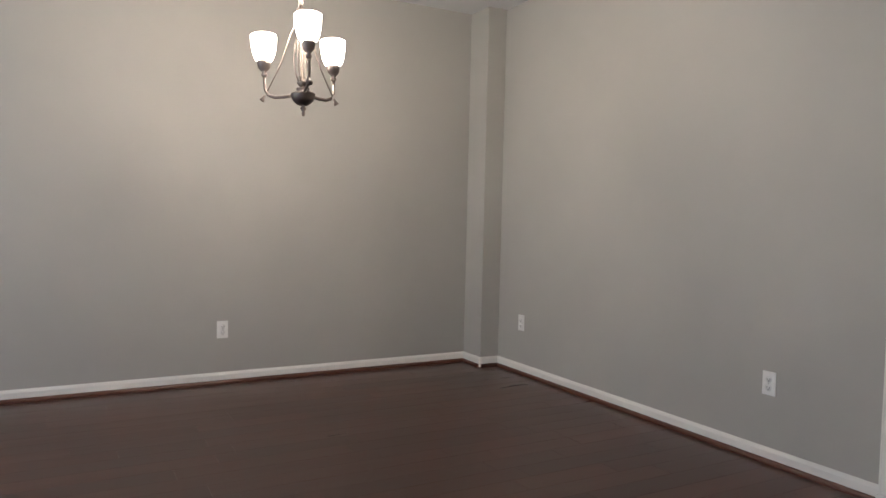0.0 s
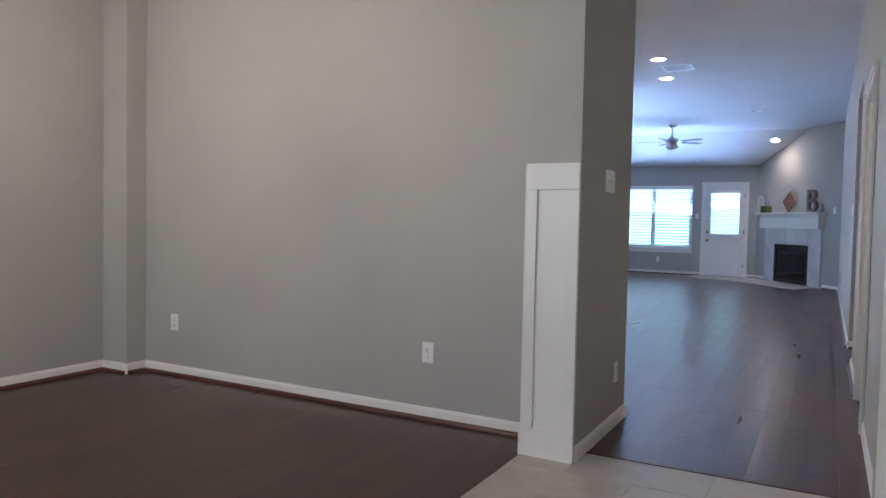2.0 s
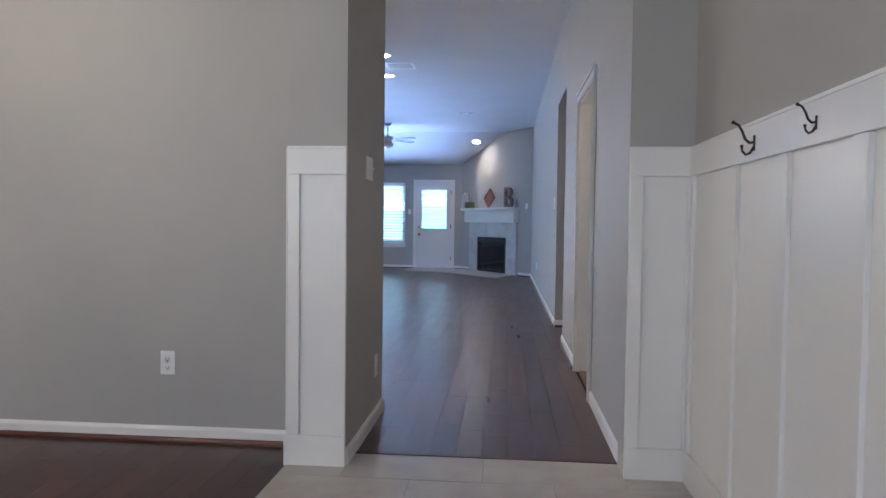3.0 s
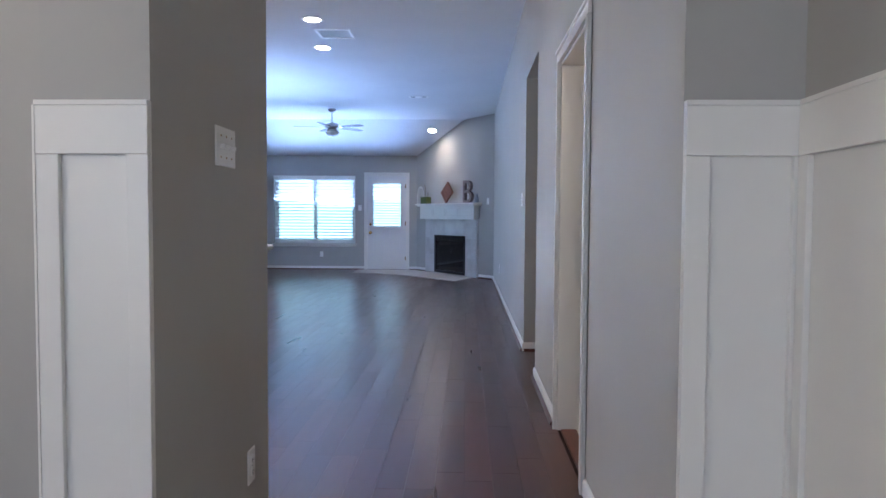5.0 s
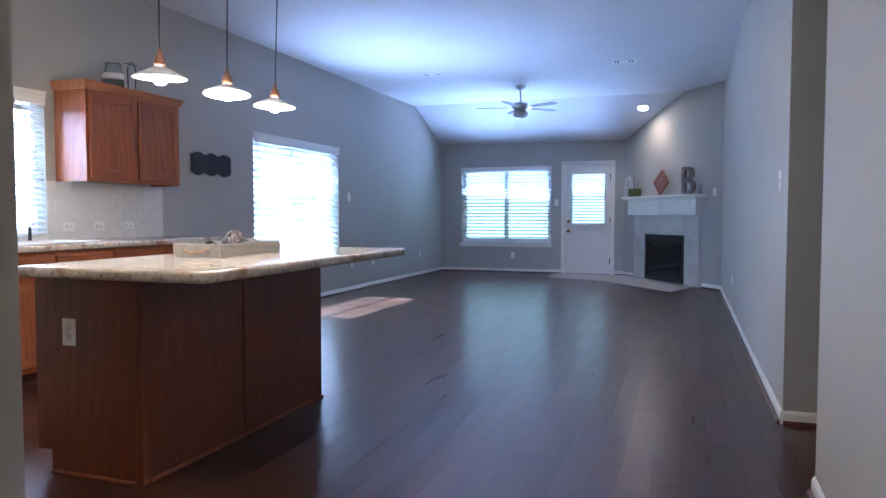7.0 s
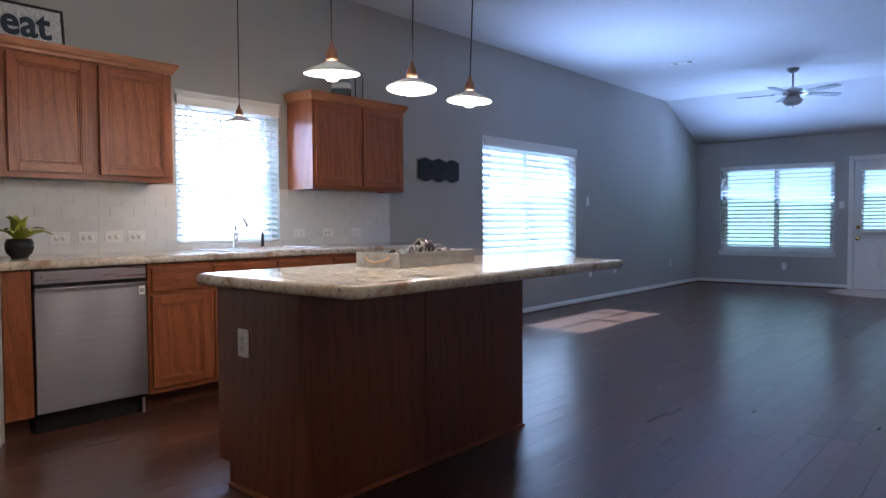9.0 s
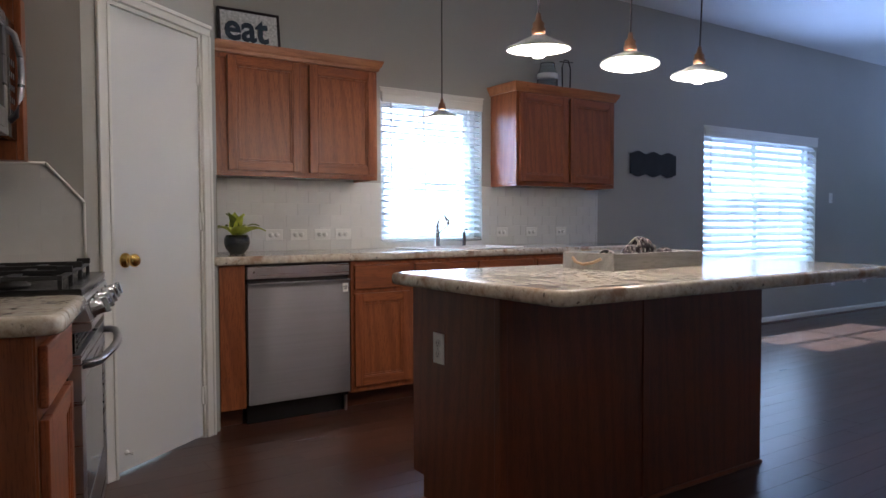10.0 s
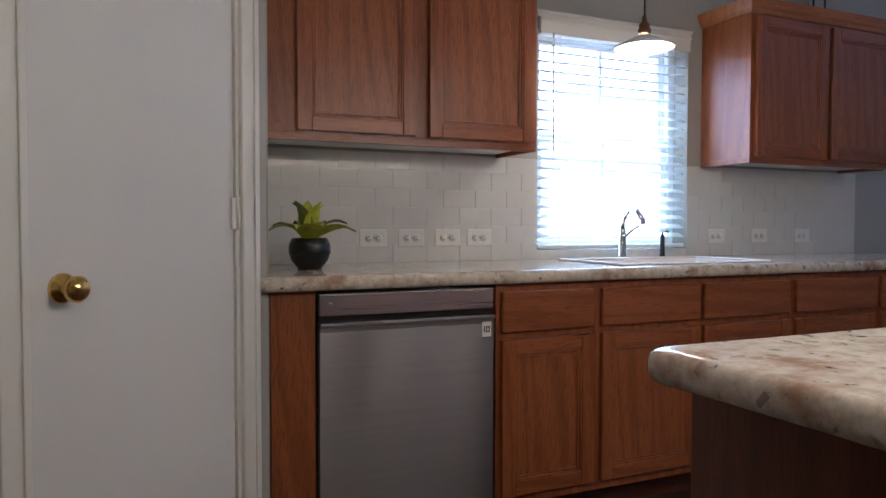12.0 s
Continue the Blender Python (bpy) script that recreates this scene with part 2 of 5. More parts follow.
GREY_SLOT = plain("grey_slot", (0.25, 0.25, 0.25), 0.7)
SUBWAY = stone_tile("white_subway_tile", (0.7, 0.69, 0.67), (0.675, 0.665, 0.645), 0.18)
GROUT = plain("white_grout", (0.67, 0.66, 0.64), 0.7)
FLOOR_TILE = stone_tile("beige_floor_tile", (0.5, 0.46, 0.41), (0.4, 0.36, 0.31), 0.4)
FLOOR_GROUT = plain("beige_grout", (0.36, 0.33, 0.29), 0.9)
MARBLE = stone_tile("pale_grey_marble", (0.56, 0.55, 0.53), (0.44, 0.42, 0.4), 0.3, 3.5)
SLAT = slat_material("blind_slat")
PANE = glass("window_glass")
VINYL = plain("white_vinyl", (0.8, 0.8, 0.8), 0.4, 0.02)
SHADE_GLASS = glow("lit_opal_glass", (1.0, 0.9, 0.78), 12.0)
BULB = glow("lit_bulb", (1.0, 0.88, 0.75), 40.0)
CAN_GLOW = glow("lit_downlight_lens", (1.0, 0.93, 0.84), 60.0)
ENAMEL_WHITE = plain("white_enamel", (0.85, 0.84, 0.82), 0.25, 0.02)
GREY_WOOD = oak("grey_washed_wood", "x", (0.36, 0.35, 0.34), (0.2, 0.19, 0.18))
GRASS = plain("lawn", (0.07, 0.11, 0.03), 0.9, 0.4, 6.0, 0.5)
BRICK_OUT = plain("outside_masonry", (0.3, 0.2, 0.15), 0.9)

# ---- helpers for meshes ----


def box(bm, x0, y0, z0, x1, y1, z1, bevel=0.0):
    g = bmesh.ops.create_cube(bm, size=1.0, matrix=Matrix.LocRotScale(((x0 + x1) / 2, (y0 + y1) / 2, (z0 + z1) / 2), None, (abs(x1 - x0), abs(y1 - y0), abs(z1 - z0))))
    if bevel > 0:
        edges = list({e for v in g["verts"] for e in v.link_edges})
        bmesh.ops.bevel(bm, geom=edges, offset=bevel, segments=2, affect="EDGES", profile=0.5)
    return bm


def boxes(*rows, bevel=0.0):
    bm = bmesh.new()
    for r in rows:
        b2 = bmesh.new()
        box(b2, *r, bevel=bevel)
        me = bpy.data.meshes.new("tmp")
        b2.to_mesh(me)
        b2.free()
        bm.from_mesh(me)
        bpy.data.meshes.remove(me)
    return bm


def lathe(profile, steps=24, axis="z"):
    """A turned body from (radius, height) rows."""
    bm = bmesh.new()
    rings = []
    for r, h in profile:
        if r < 1e-5:
            rings.append([bm.verts.new((0, 0, h))])
        else:
            rings.append([bm.verts.new((r * math.cos(2 * math.pi * k / steps), r * math.sin(2 * math.pi * k / steps), h)) for k in range(steps)])
    for a, b in zip(rings, rings[1:]):
        for k in range(steps):
            k2 = (k + 1) % steps
            if len(a) == 1 and len(b) == 1:
                continue
            if len(a) == 1:
                bm.faces.new((a[0], b[k2], b[k]))
            elif len(b) == 1:
                bm.faces.new((a[k], a[k2], b[0]))
            else:
                bm.faces.new((a[k], a[k2], b[k2], b[k]))
    bmesh.ops.recalc_face_normals(bm, faces=bm.faces)
    if axis == "x":
        bmesh.ops.transform(bm, matrix=pose(0, 0, 0, 0, 90, 0), verts=bm.verts)
    if axis == "y":
        bmesh.ops.transform(bm, matrix=pose(0, 0, 0, -90, 0, 0), verts=bm.verts)
    for f in bm.faces:
        f.smooth = True
    return bm


def tube(points, radius, steps=10):
    """A round rod along points; radius may be a list."""
    bm = bmesh.new()
    pts = [Vector(p) for p in points]
    rings = []
    for i, p in enumerate(pts):
        d = (pts[min(i + 1, len(pts) - 1)] - pts[max(i - 1, 0)]).normalized()
        up = Vector((0, 0, 1)) if abs(d.z) < 0.95 else Vector((1, 0, 0))
        u = d.cross(up).normalized()
        w = u.cross(d)
        r = radius[i] if isinstance(radius, (list, tuple)) else radius
        rings.append([bm.verts.new(p + r * (math.cos(2 * math.pi * k / steps) * u + math.sin(2 * math.pi * k / steps) * w)) for k in range(steps)])
    for a, b in zip(rings, rings[1:]):
        for k in range(steps):
            bm.faces.new((a[k], a[(k + 1) % steps], b[(k + 1) % steps], b[k]))
    bm.faces.new(rings[0])
    bm.faces.new(rings[-1])
    bmesh.ops.recalc_face_normals(bm, faces=bm.faces)
    for f in bm.faces:
        f.smooth = len(f.verts) == 4
    return bm


def prism(outline, z0, z1, bevel=0.0):
    """An upright prism over an outline of (x, y)."""
    bm = bmesh.new()
    lo = [bm.verts.new((x, y, z0)) for x, y in outline]
    hi = [bm.verts.new((x, y, z1)) for x, y in outline]
    n = len(outline)
    bm.faces.new(lo)
    bm.faces.new(hi)
    for k in range(n):
        bm.faces.new((lo[k], lo[(k + 1) % n], hi[(k + 1) % n], hi[k]))
    bmesh.ops.recalc_face_normals(bm, faces=bm.faces)
    if bevel:
        bmesh.ops.bevel(bm, geom=list(bm.edges), offset=bevel, segments=3, affect="EDGES", profile=0.5)
    return bm


def moved(bm, m):
    bmesh.ops.transform(bm, matrix=m, verts=bm.verts)
    return bm


def joined(*bms):
    out = bmesh.new()
    for b in bms:
        me = bpy.data.meshes.new("tmp")
        b.to_mesh(me)
        b.free()
        out.from_mesh(me)
        bpy.data.meshes.remove(me)
    return out


def mesh_of(name, bm, material):
    me = bpy.data.meshes.new(name)
    bm.to_mesh(me)
    bm.free()
    me.materials.append(material)
    return me


def part(name, bm, material, parent, label=""):
    ob = new(name, mesh_of(name, bm, material))
    ob.parent = parent
    return tagged(ob, label)


def thing(name, m, label, category, group="", kind=""):
    ob = new(name)
    ob.empty_display_size = 0.1
    ob.matrix_world = m
    return tagged(ob, label, category, group, kind)


def structure(name, bm, material, label, category):
    return tagged(new(name, mesh_of(name, bm, material)), label, category, kind="structure")


def wall_rows(axis, a0, a1, p0, p1, z0, z1, openings=()):
    """Boxes of a wall along an axis, from p0 to p1 in depth, with openings (a0, a1, z0, z1) cut through."""
    cuts = sorted({a0, a1, *[o[0] for o in openings], *[o[1] for o in openings]})
    rows = []
    for u, v in zip(cuts, cuts[1:]):
        holes = sorted((o[2], o[3]) for o in openings if o[0] <= u + 1e-6 and o[1] >= v - 1e-6)
        z = z0
        for h0, h1 in holes + [(z1, z1)]:
            if h0 > z + 1e-6:
                rows.append((u, p0, z, v, p1, h0) if axis == "x" else (p0, u, z, p1, v, h0))
            z = h1
    return rows


# ---- the shell ----
LIV_Z, DIN_Z = 3.02, 2.71
Y_BACK, Y_RIGHT, X_FAR = 5.70, 0.64, 17.25
KWIN = (7.30, 8.17, 0.955, 2.0)
SWIN = (10.86, 12.88, 0.63, 2.0)
FWIN = (3.53, 5.30, 0.56, 2.02)
BDOOR = (2.42, 3.28, 0.0, 2.03)
RDOOR = (5.13, 5.97, 0.0, 1.96)
ROPEN = (7.20, 8.19, 0.0, 2.31)

# unseen stretch added past X_FAR keeps the sun off the far window
structure("wall_kitchen", boxes(*wall_rows("x", 5.86, X_FAR + 0.75, Y_BACK, Y_BACK + 0.15, 0, 3.2, (KWIN, SWIN))), GREIGE, "greige painted long kitchen and living room wall, run on outside as a sun block", "wall")
structure("wall_far", boxes(*wall_rows("y", 0.3, Y_BACK, X_FAR, X_FAR + 0.15, 0, 3.2, (BDOOR, FWIN))), GREIGE, "greige painted end wall of the living room", "wall")
structure("wall_hall", boxes(*wall_rows("x", 3.95, 15.6, Y_RIGHT - 0.12, Y_RIGHT, 0, 3.2, (RDOOR, ROPEN))), GREIGE, "greige painted wall along hall and living room", "wall")
FA, FB = Vector((15.0, Y_RIGHT)), Vector((X_FAR, 2.2))
structure("wall_fireplace", prism([(FA.x, FA.y), (FB.x, FB.y), (X_FAR, Y_RIGHT - 0.1), (15.0, Y_RIGHT - 0.1)], 0, 3.2), GREIGE, "greige painted angled chimney wall", "wall")
structure("wall_hooks", boxes((-1.6, 0.27, 0, 3.8, 0.39, 2.8), (3.8, 0.27, 0, 3.95, 0.655, 3.2)), GREIGE, "greige painted entry wall above white wainscot", "wall")
structure("wall_pier", boxes((3.8, 1.86, 0, 4.735, 2.115, 3.2)), GREIGE, "greige painted pier beside the hall", "wall")
structure("wall_dining_east", boxes((4.04, 2.115, 0, 4.20, 5.54, 3.2), (3.88, 5.14, 0, 4.04, 5.54, 2.8)), GREIGE, "greige painted dining room wall with corner chase", "wall")
structure("wall_dining_north", boxes((-1.6, 5.39, 0, 3.88, 5.54, 2.8)), GREIGE, "greige painted dining room back wall", "wall")
structure("wall_front", boxes(*wall_rows("y", 0.27, 5.54, -1.75, -1.6, 0, 2.8, ((0.75, 1.65, 0.8, 2.2), (2.6, 4.6, 0.6, 2.3)))), GREIGE, "greige painted front wall behind the entry", "wall")
RW = pose(4.598, 3.723, 0, 0, 0, -12)  # the range wall stands 12 degrees askew; local y runs along it
structure("wall_range", moved(boxes((-0.1, -1.45, 0, 0, 1.07, 3.2), (0, 0.96, 0, 0.536, 1.07, 3.2)), RW), GREIGE, "greige painted wall round the range", "wall")
# the pantry's angled wall with its door opening
PA, PB = Vector((5.322, 4.55)), Vector((6.0, 5.085))
pdir = (PB - PA).normalized()
pang = math.degrees(math.atan2(pdir.y, pdir.x))
plen = (PB - PA).length
PM = pose(PA.x, PA.y, 0, 0, 0, pang)  # local x runs along the wall, -y faces the room
PD0, PD1, PDH = 0.127, 0.752, 2.03
pw = boxes(*wall_rows("x", 0.0, plen, 0.0, 0.1, 0, 3.2, ((PD0, PD1, 0.0, PDH),)))
structure("wall_pantry", joined(moved(pw, PM), boxes((5.89, 5.08, 0, 6.0, Y_BACK, 3.2))), GREIGE, "greige painted angled pantry wall", "wall")
structure("ceiling", joined(boxes((3.8, 0.2, LIV_Z, 15.79, Y_BACK + 0.1, LIV_Z + 0.1), (-1.7, 0.2, DIN_Z, 3.8, 5.5, DIN_Z + 0.1), (3.9, 2.13, DIN_Z, 4.1, 5.5, DIN_Z + 0.1), (3.8, 0.2, DIN_Z, 3.9, 5.5, LIV_Z)),
          moved(boxes((0, 0.2, 0, 1.75, Y_BACK + 0.1, 0.1)), pose(15.79, 0, LIV_Z, 0, 21.3, 0))), CEILING, "white textured ceiling, sloped down at the far end", "ceiling")
# rooms behind the hall's door and opening
structure("wall_passage", boxes((8.19, -1.4, 0, 8.31, Y_RIGHT - 0.12, 2.45), (7.08, -1.4, 0, 7.20, Y_RIGHT - 0.12, 2.45), (7.08, -1.5, 0, 8.31, -1.4, 2.45)), GREIGE, "greige painted side passage", "wall")
structure("wall_side_room", boxes((4.8, -1.4, 0, 4.92, Y_RIGHT - 0.12, 2.45), (6.6, -1.4, 0, 6.72, Y_RIGHT - 0.12, 2.45), (4.8, -1.5, 0, 6.72, -1.4, 2.45)), GREIGE, "greige painted side room", "wall")
structure("ceiling_side_rooms", boxes((4.8, -1.5, 2.45, 6.72, Y_RIGHT - 0.12, 2.55), (7.08, -1.5, 2.32, 8.31, Y_RIGHT - 0.12, 2.42)), CEILING, "white ceiling of the side rooms", "ceiling")
structure("floor", boxes((-1.7, 0.2, -0.12, X_FAR + 0.15, Y_BACK + 0.1, -0.014), (4.7, -1.5, -0.12, 8.4, 0.2, -0.014)), SUBFLOOR, "dark underlay of the floors", "floor")
structure("ground", boxes((-120, -120, -0.5, 160, 140, -0.3)), GRASS, "green lawn outside", "ground")
# near-black base with emission: outdoor brightness is put into the panel's own glow
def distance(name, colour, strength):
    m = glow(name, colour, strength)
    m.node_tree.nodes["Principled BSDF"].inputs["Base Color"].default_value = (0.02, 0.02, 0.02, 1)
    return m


BACK_CYAN = distance("cyan_glow_backdrop", (0.34, 0.74, 0.92), 0.36)
BACK_WHITE = distance("white_glow_backdrop", (0.72, 0.9, 1.0), 1.9)
# added glowing panels, so the gaps between the slats look bright
structure("backdrop_far", boxes((26, -14, -0.4, 26.4, 24, 12)), BACK_CYAN, "glowing cyan panel standing in for the bright outdoors behind the garden", "backdrop")
structure("backdrop_side", boxes((-60, 60, -0.4, 74, 60.5, 40)), BACK_WHITE, "glowing white panel standing in for the bright outdoors beside the house", "backdrop")
structure("roof", boxes((-2.6, -2.4, 3.35, 18.4, Y_BACK + 0.66, 3.5), (-2.6, Y_BACK + 0.61, 2.5, 18.4, Y_BACK + 0.66, 3.34), (-2.6, Y_BACK + 0.15, 2.5, 18.4, Y_BACK + 0.605, 2.52)), BRICK_OUT, "plain roof with eaves", "roof")


# ---- doors, windows, trim ----


def ring(x0, x1, z0, z1, w, y0, y1):
    """Four boxes of an upright frame."""
    return [(x0, y0, z0, x0 + w, y1, z1), (x1 - w, y0, z0, x1, y1, z1), (x0 + w, y0, z0, x1 - w, y1, z0 + w), (x0 + w, y0, z1 - w, x1 - w, y1, z1)]


def slat_mesh(length, width=0.05):
    bm = bmesh.new()
    rows = []
    for k in range(4):
        u = width * (k / 3 - 0.5)
        z = 0.003 * (1 - (2 * u / width) ** 2)
        rows.append([bm.verts.new((x, u, z + h)) for x in (0, length) for h in (0, 0.0028)])
    for a, b in zip(rows, rows[1:]):
        bm.faces.new((a[1], b[1], b[3], a[3]))
        bm.faces.new((a[0], a[2], b[2], b[0]))
        bm.faces.new((a[0], b[0], b[1], a[1]))
        bm.faces.new((a[2], a[3], b[3], b[2]))
    bm.faces.new((rows[0][0], rows[0][1], rows[0][3], rows[0][2]))
    bm.faces.new((rows[-1][0], rows[-1][2], rows[-1][3], rows[-1][1]))
    bmesh.ops.recalc_face_normals(bm, faces=bm.faces)
    return mesh_of("slat", bm, SLAT)


def blind(m, w, z0, z1, depth, tilt, label, step=0.044):
    """A slatted blind hung in an opening; local x along the wall, -y to the room."""
    top = thing("window_blind", m, label, "window blind")
    part("valance", boxes((0.004, depth - 0.05, z1 - 0.075, w - 0.004, depth - 0.035, z1 - 0.004), (0.0, depth - 0.056, z1 - 0.018, w, depth - 0.035, z1 - 0.004), bevel=0.003), TRIM, top)
    part("headrail", boxes((0.01, depth - 0.03, z1 - 0.05, w - 0.01, depth + 0.025, z1 - 0.006), bevel=0.002), VINYL, top)
    me = slat_mesh(w - 0.016, step * 0.86 if step > 0.06 else 0.05)
    z = z1 - 0.1
    while z > z0 + 0.045:
        ob = new("slat", me)
        ob.parent = top
        ob.matrix_local = pose(0.008, depth, z, tilt + random.uniform(-0.8, 0.8), 0, random.uniform(-0.06, 0.06))
        z -= step
    part("bottom_rail", boxes((0.008, depth - 0.026, z0 + 0.006, w - 0.008, depth + 0.026, z0 + 0.024), bevel=0.004), VINYL, top)
    for k in range(max(2, round(w / 0.55))):
        x = 0.12 + (w - 0.24) * k / (max(2, round(w / 0.55)) - 1)
        part("ladder_cord", boxes((x, depth - 0.0285, z0 + 0.02, x + 0.004, depth - 0.0265, z1 - 0.05), (x, depth + 0.0265, z0 + 0.02, x + 0.004, depth + 0.0285, z1 - 0.05)), PLASTIC, top)
    part("wand", tube([(0.07, depth - 0.05, z1 - 0.07), (0.072, depth - 0.052, z1 - 0.62)], 0.004, 8), PLASTIC, top)
    return top


def window_unit(name, m, w, z0, z1, label, halves=1, sill=True, casing=False):
    """A vinyl window in the opening: frame, sashes with rails, glass, sill."""
    top = thing(name, m, label, "window", kind="structure")
    part("window_frame", boxes(*ring(0, w, z0, z1, 0.045, 0.095, 0.148), bevel=0.002), VINYL, top)
    mid = (z0 + z1) / 2
    for h in range(halves):
        a, b = 0.045 + (w - 0.09) * h / halves, 0.045 + (w - 0.09) * (h + 1) / halves
        sliding = name == "window_3"
        for zz0, zz1, dy in (((z0 + 0.045, z1 - 0.045, 0.022 * h),) if sliding else ((z0 + 0.045, mid + 0.02, 0.0), (mid - 0.02, z1 - 0.045, 0.022))):
            part("sash", boxes(*ring(a + 0.001, b - 0.001, zz0 + 0.001, zz1 - 0.001, 0.04, 0.098 + dy, 0.118 + dy), bevel=0.002), VINYL, top)
            xm = (a + b) / 2
            if not sliding:
                part("muntin", boxes((xm - 0.009, 0.104 + dy, zz0 + 0.041, xm + 0.009, 0.114 + dy, zz1 - 0.041)), VINYL, top)
            p = part("pane", boxes((a + 0.04, 0.1075 + dy, zz0 + 0.04, b - 0.04, 0.1105 + dy, zz1 - 0.04)), PANE, top)
            p.visible_shadow = False
    if sill:
        part("window_sill", boxes((-0.035, -0.028, z0 - 0.022, w + 0.035, 0.095, z0 - 0.001), bevel=0.004), TRIM, top)
        part("apron", boxes((-0.015, -0.012, z0 - 0.07, w + 0.015, -0.001, z0 - 0.023), bevel=0.003), TRIM, top)
    if casing:
        part("head_casing", boxes((-0.008, -0.012, z1 - 0.002, w + 0.008, -0.001, z1 + 0.02), (-0.014, -0.018, z1 + 0.0165, w + 0.014, -0.001, z1 + 0.03), bevel=0.004), TRIM, top)
    return top


window_unit("window_1", pose(KWIN[0], Y_BACK, 0), KWIN[1] - KWIN[0], KWIN[2], KWIN[3], "white vinyl kitchen window over the sink", 1, False, True)
blind(pose(KWIN[0], Y_BACK, 0), KWIN[1] - KWIN[0], KWIN[2], KWIN[3], 0.03, 24, "white slatted blind glowing in the kitchen window")
window_unit("window_2", pose(SWIN[0], Y_BACK, 0), SWIN[1] - SWIN[0], SWIN[2], SWIN[3], "white vinyl double window in the living room", 2, True, True)
blind(pose(SWIN[0], Y_BACK, 0), SWIN[1] - SWIN[0], SWIN[2], SWIN[3], 0.03, 52, "white slatted blind in the sunny side window", 0.072)
FWM = pose(X_FAR, FWIN[1], 0, 0, 0, -90)
window_unit("window_3", FWM, FWIN[1] - FWIN[0], FWIN[2], FWIN[3], "white vinyl window in the far end wall", 2, True, False)
blind(FWM, FWIN[1] - FWIN[0], FWIN[2], FWIN[3], 0.03, -22, "white slatted blind in the far window", 0.066)
for nm, y0, y1, z0, z1 in (("window_4", 0.75, 1.65, 0.8, 2.2), ("window_5", 2.6, 4.6, 0.6, 2.3)):
    window_unit(nm, pose(-1.6, y0, 0, 0, 0, 90), y1 - y0, z0, z1, "white vinyl window in the front wall", 1 if nm == "window_4" else 2)


def casing(name, m, w, h, depth, label, face=0.06, both=False):
    """Door casing and jamb; local x along the wall, -y to the room, opening from 0 to w."""
    top = thing(name, m, label, "door frame", kind="structure")
    for nm2, row in (("jamb", (0.0, -0.001, 0, 0.018, depth, h - 0.018)), ("jamb", (w - 0.018, -0.001, 0, w, depth, h - 0.018)), ("head_jamb", (0.0, -0.001, h - 0.018, w, depth, h))):
        part(nm2, boxes(row), TRIM, top)
    for x0, x1 in ((-face + 0.008, 0.008), (w - 0.008, w + face - 0.008)):
        inner = x1 - 0.018 if x0 < 0 else x0
        part("side_casing", boxes((x0, -0.018, 0, x1, -0.0015, h + 0.0), (inner if x0 < 0 else x1 - 0.02, -0.024, 0, (x1 if x0 < 0 else x1), -0.0175, h), bevel=0.004), TRIM, top)
    part("head_casing", boxes((-face + 0.008, -0.018, h + 0.001, w + face - 0.008, -0.0015, h + face - 0.008), (-face + 0.004, -0.026, h + face - 0.026, w + face - 0.004, -0.0015, h + face - 0.006), bevel=0.004), TRIM, top)
    return top


def knob(parent, x, z, y, material, label):
    k = part("door_knob", moved(lathe([(0.033, 0), (0.033, 0.004), (0.028, 0.008), (0.012, 0.012), (0.011, 0.028), (0.02, 0.034), (0.028, 0.044), (0.029, 0.054), (0.022, 0.064), (0.0, 0.067)]), pose(x, y, z, 90, 0, 0)), material, parent, label)
    return k


def hinges(parent, x, y, zs, material):
    for z in zs:
        part("hinge", joined(moved(lathe([(0.0, -0.047), (0.006, -0.047), (0.006, 0.047), (0.0, 0.047)], 10), pose(x, y, z)), boxes((x - 0.02, y + 0.002, z - 0.044, x + 0.02, y + 0.006, z + 0.044))), material, parent, "painted hinge")


# pantry door on the angled wall
casing("door_frame_1", PM @ pose(PD0, 0, 0), PD1 - PD0, PDH, 0.1, "white painted casing of the pantry door", 0.062)
pantry = thing("pantry_door", PM @ pose(PD0 + 0.02, 0, 0), "closed flat white pantry door with brass knob", "door")
pdw = PD1 - PD0 - 0.04
part("door_slab", boxes((0.002, 0.006, 0.012, pdw - 0.002, 0.042, PDH - 0.022), bevel=0.002), DOOR_WHITE, pantry)
knob(pantry, 0.075, 0.93, 0.006, BRASS, "polished brass knob")
part("strike_plate", boxes((-0.012, -0.0035, 0.90, -0.004, 0.003, 0.96)), TRIM, pantry)
hinges(pantry, pdw + 0.004, -0.006, (0.22, 1.1, 1.82), TRIM)
part("door_stop", moved(lathe([(0.012, 0), (0.012, 0.006), (0.005, 0.01), (0.005, 0.03), (0.009, 0.034), (0.0, 0.04)], 12), pose(0.06, 0.006, 0.09, 90, 0, 0)), PLASTIC, pantry)

# hall door, standing open into the side room
casing("door_frame_2", pose(RDOOR[1], Y_RIGHT, 0, 0, 0, 180), RDOOR[1] - RDOOR[0], RDOOR[3], 0.12, "white painted casing of the hall door", 0.075)
hall_door = thing("hall_door", pose(RDOOR[1] - 0.03, Y_RIGHT - 0.115, 0, 0, 0, 186), "white hall door standing open into the side room", "door")
part("door_slab", boxes((0.0, 0.01, 0.012, 0.036, 0.78, RDOOR[3] - 0.03), bevel=0.002), DOOR_WHITE, hall_door)
for z in (0.2, 1.05, 1.78):
    part("hinge", boxes((-0.004, -0.012, z - 0.045, 0.004, 0.006, z + 0.045), bevel=0.001), TRIM, hall_door)
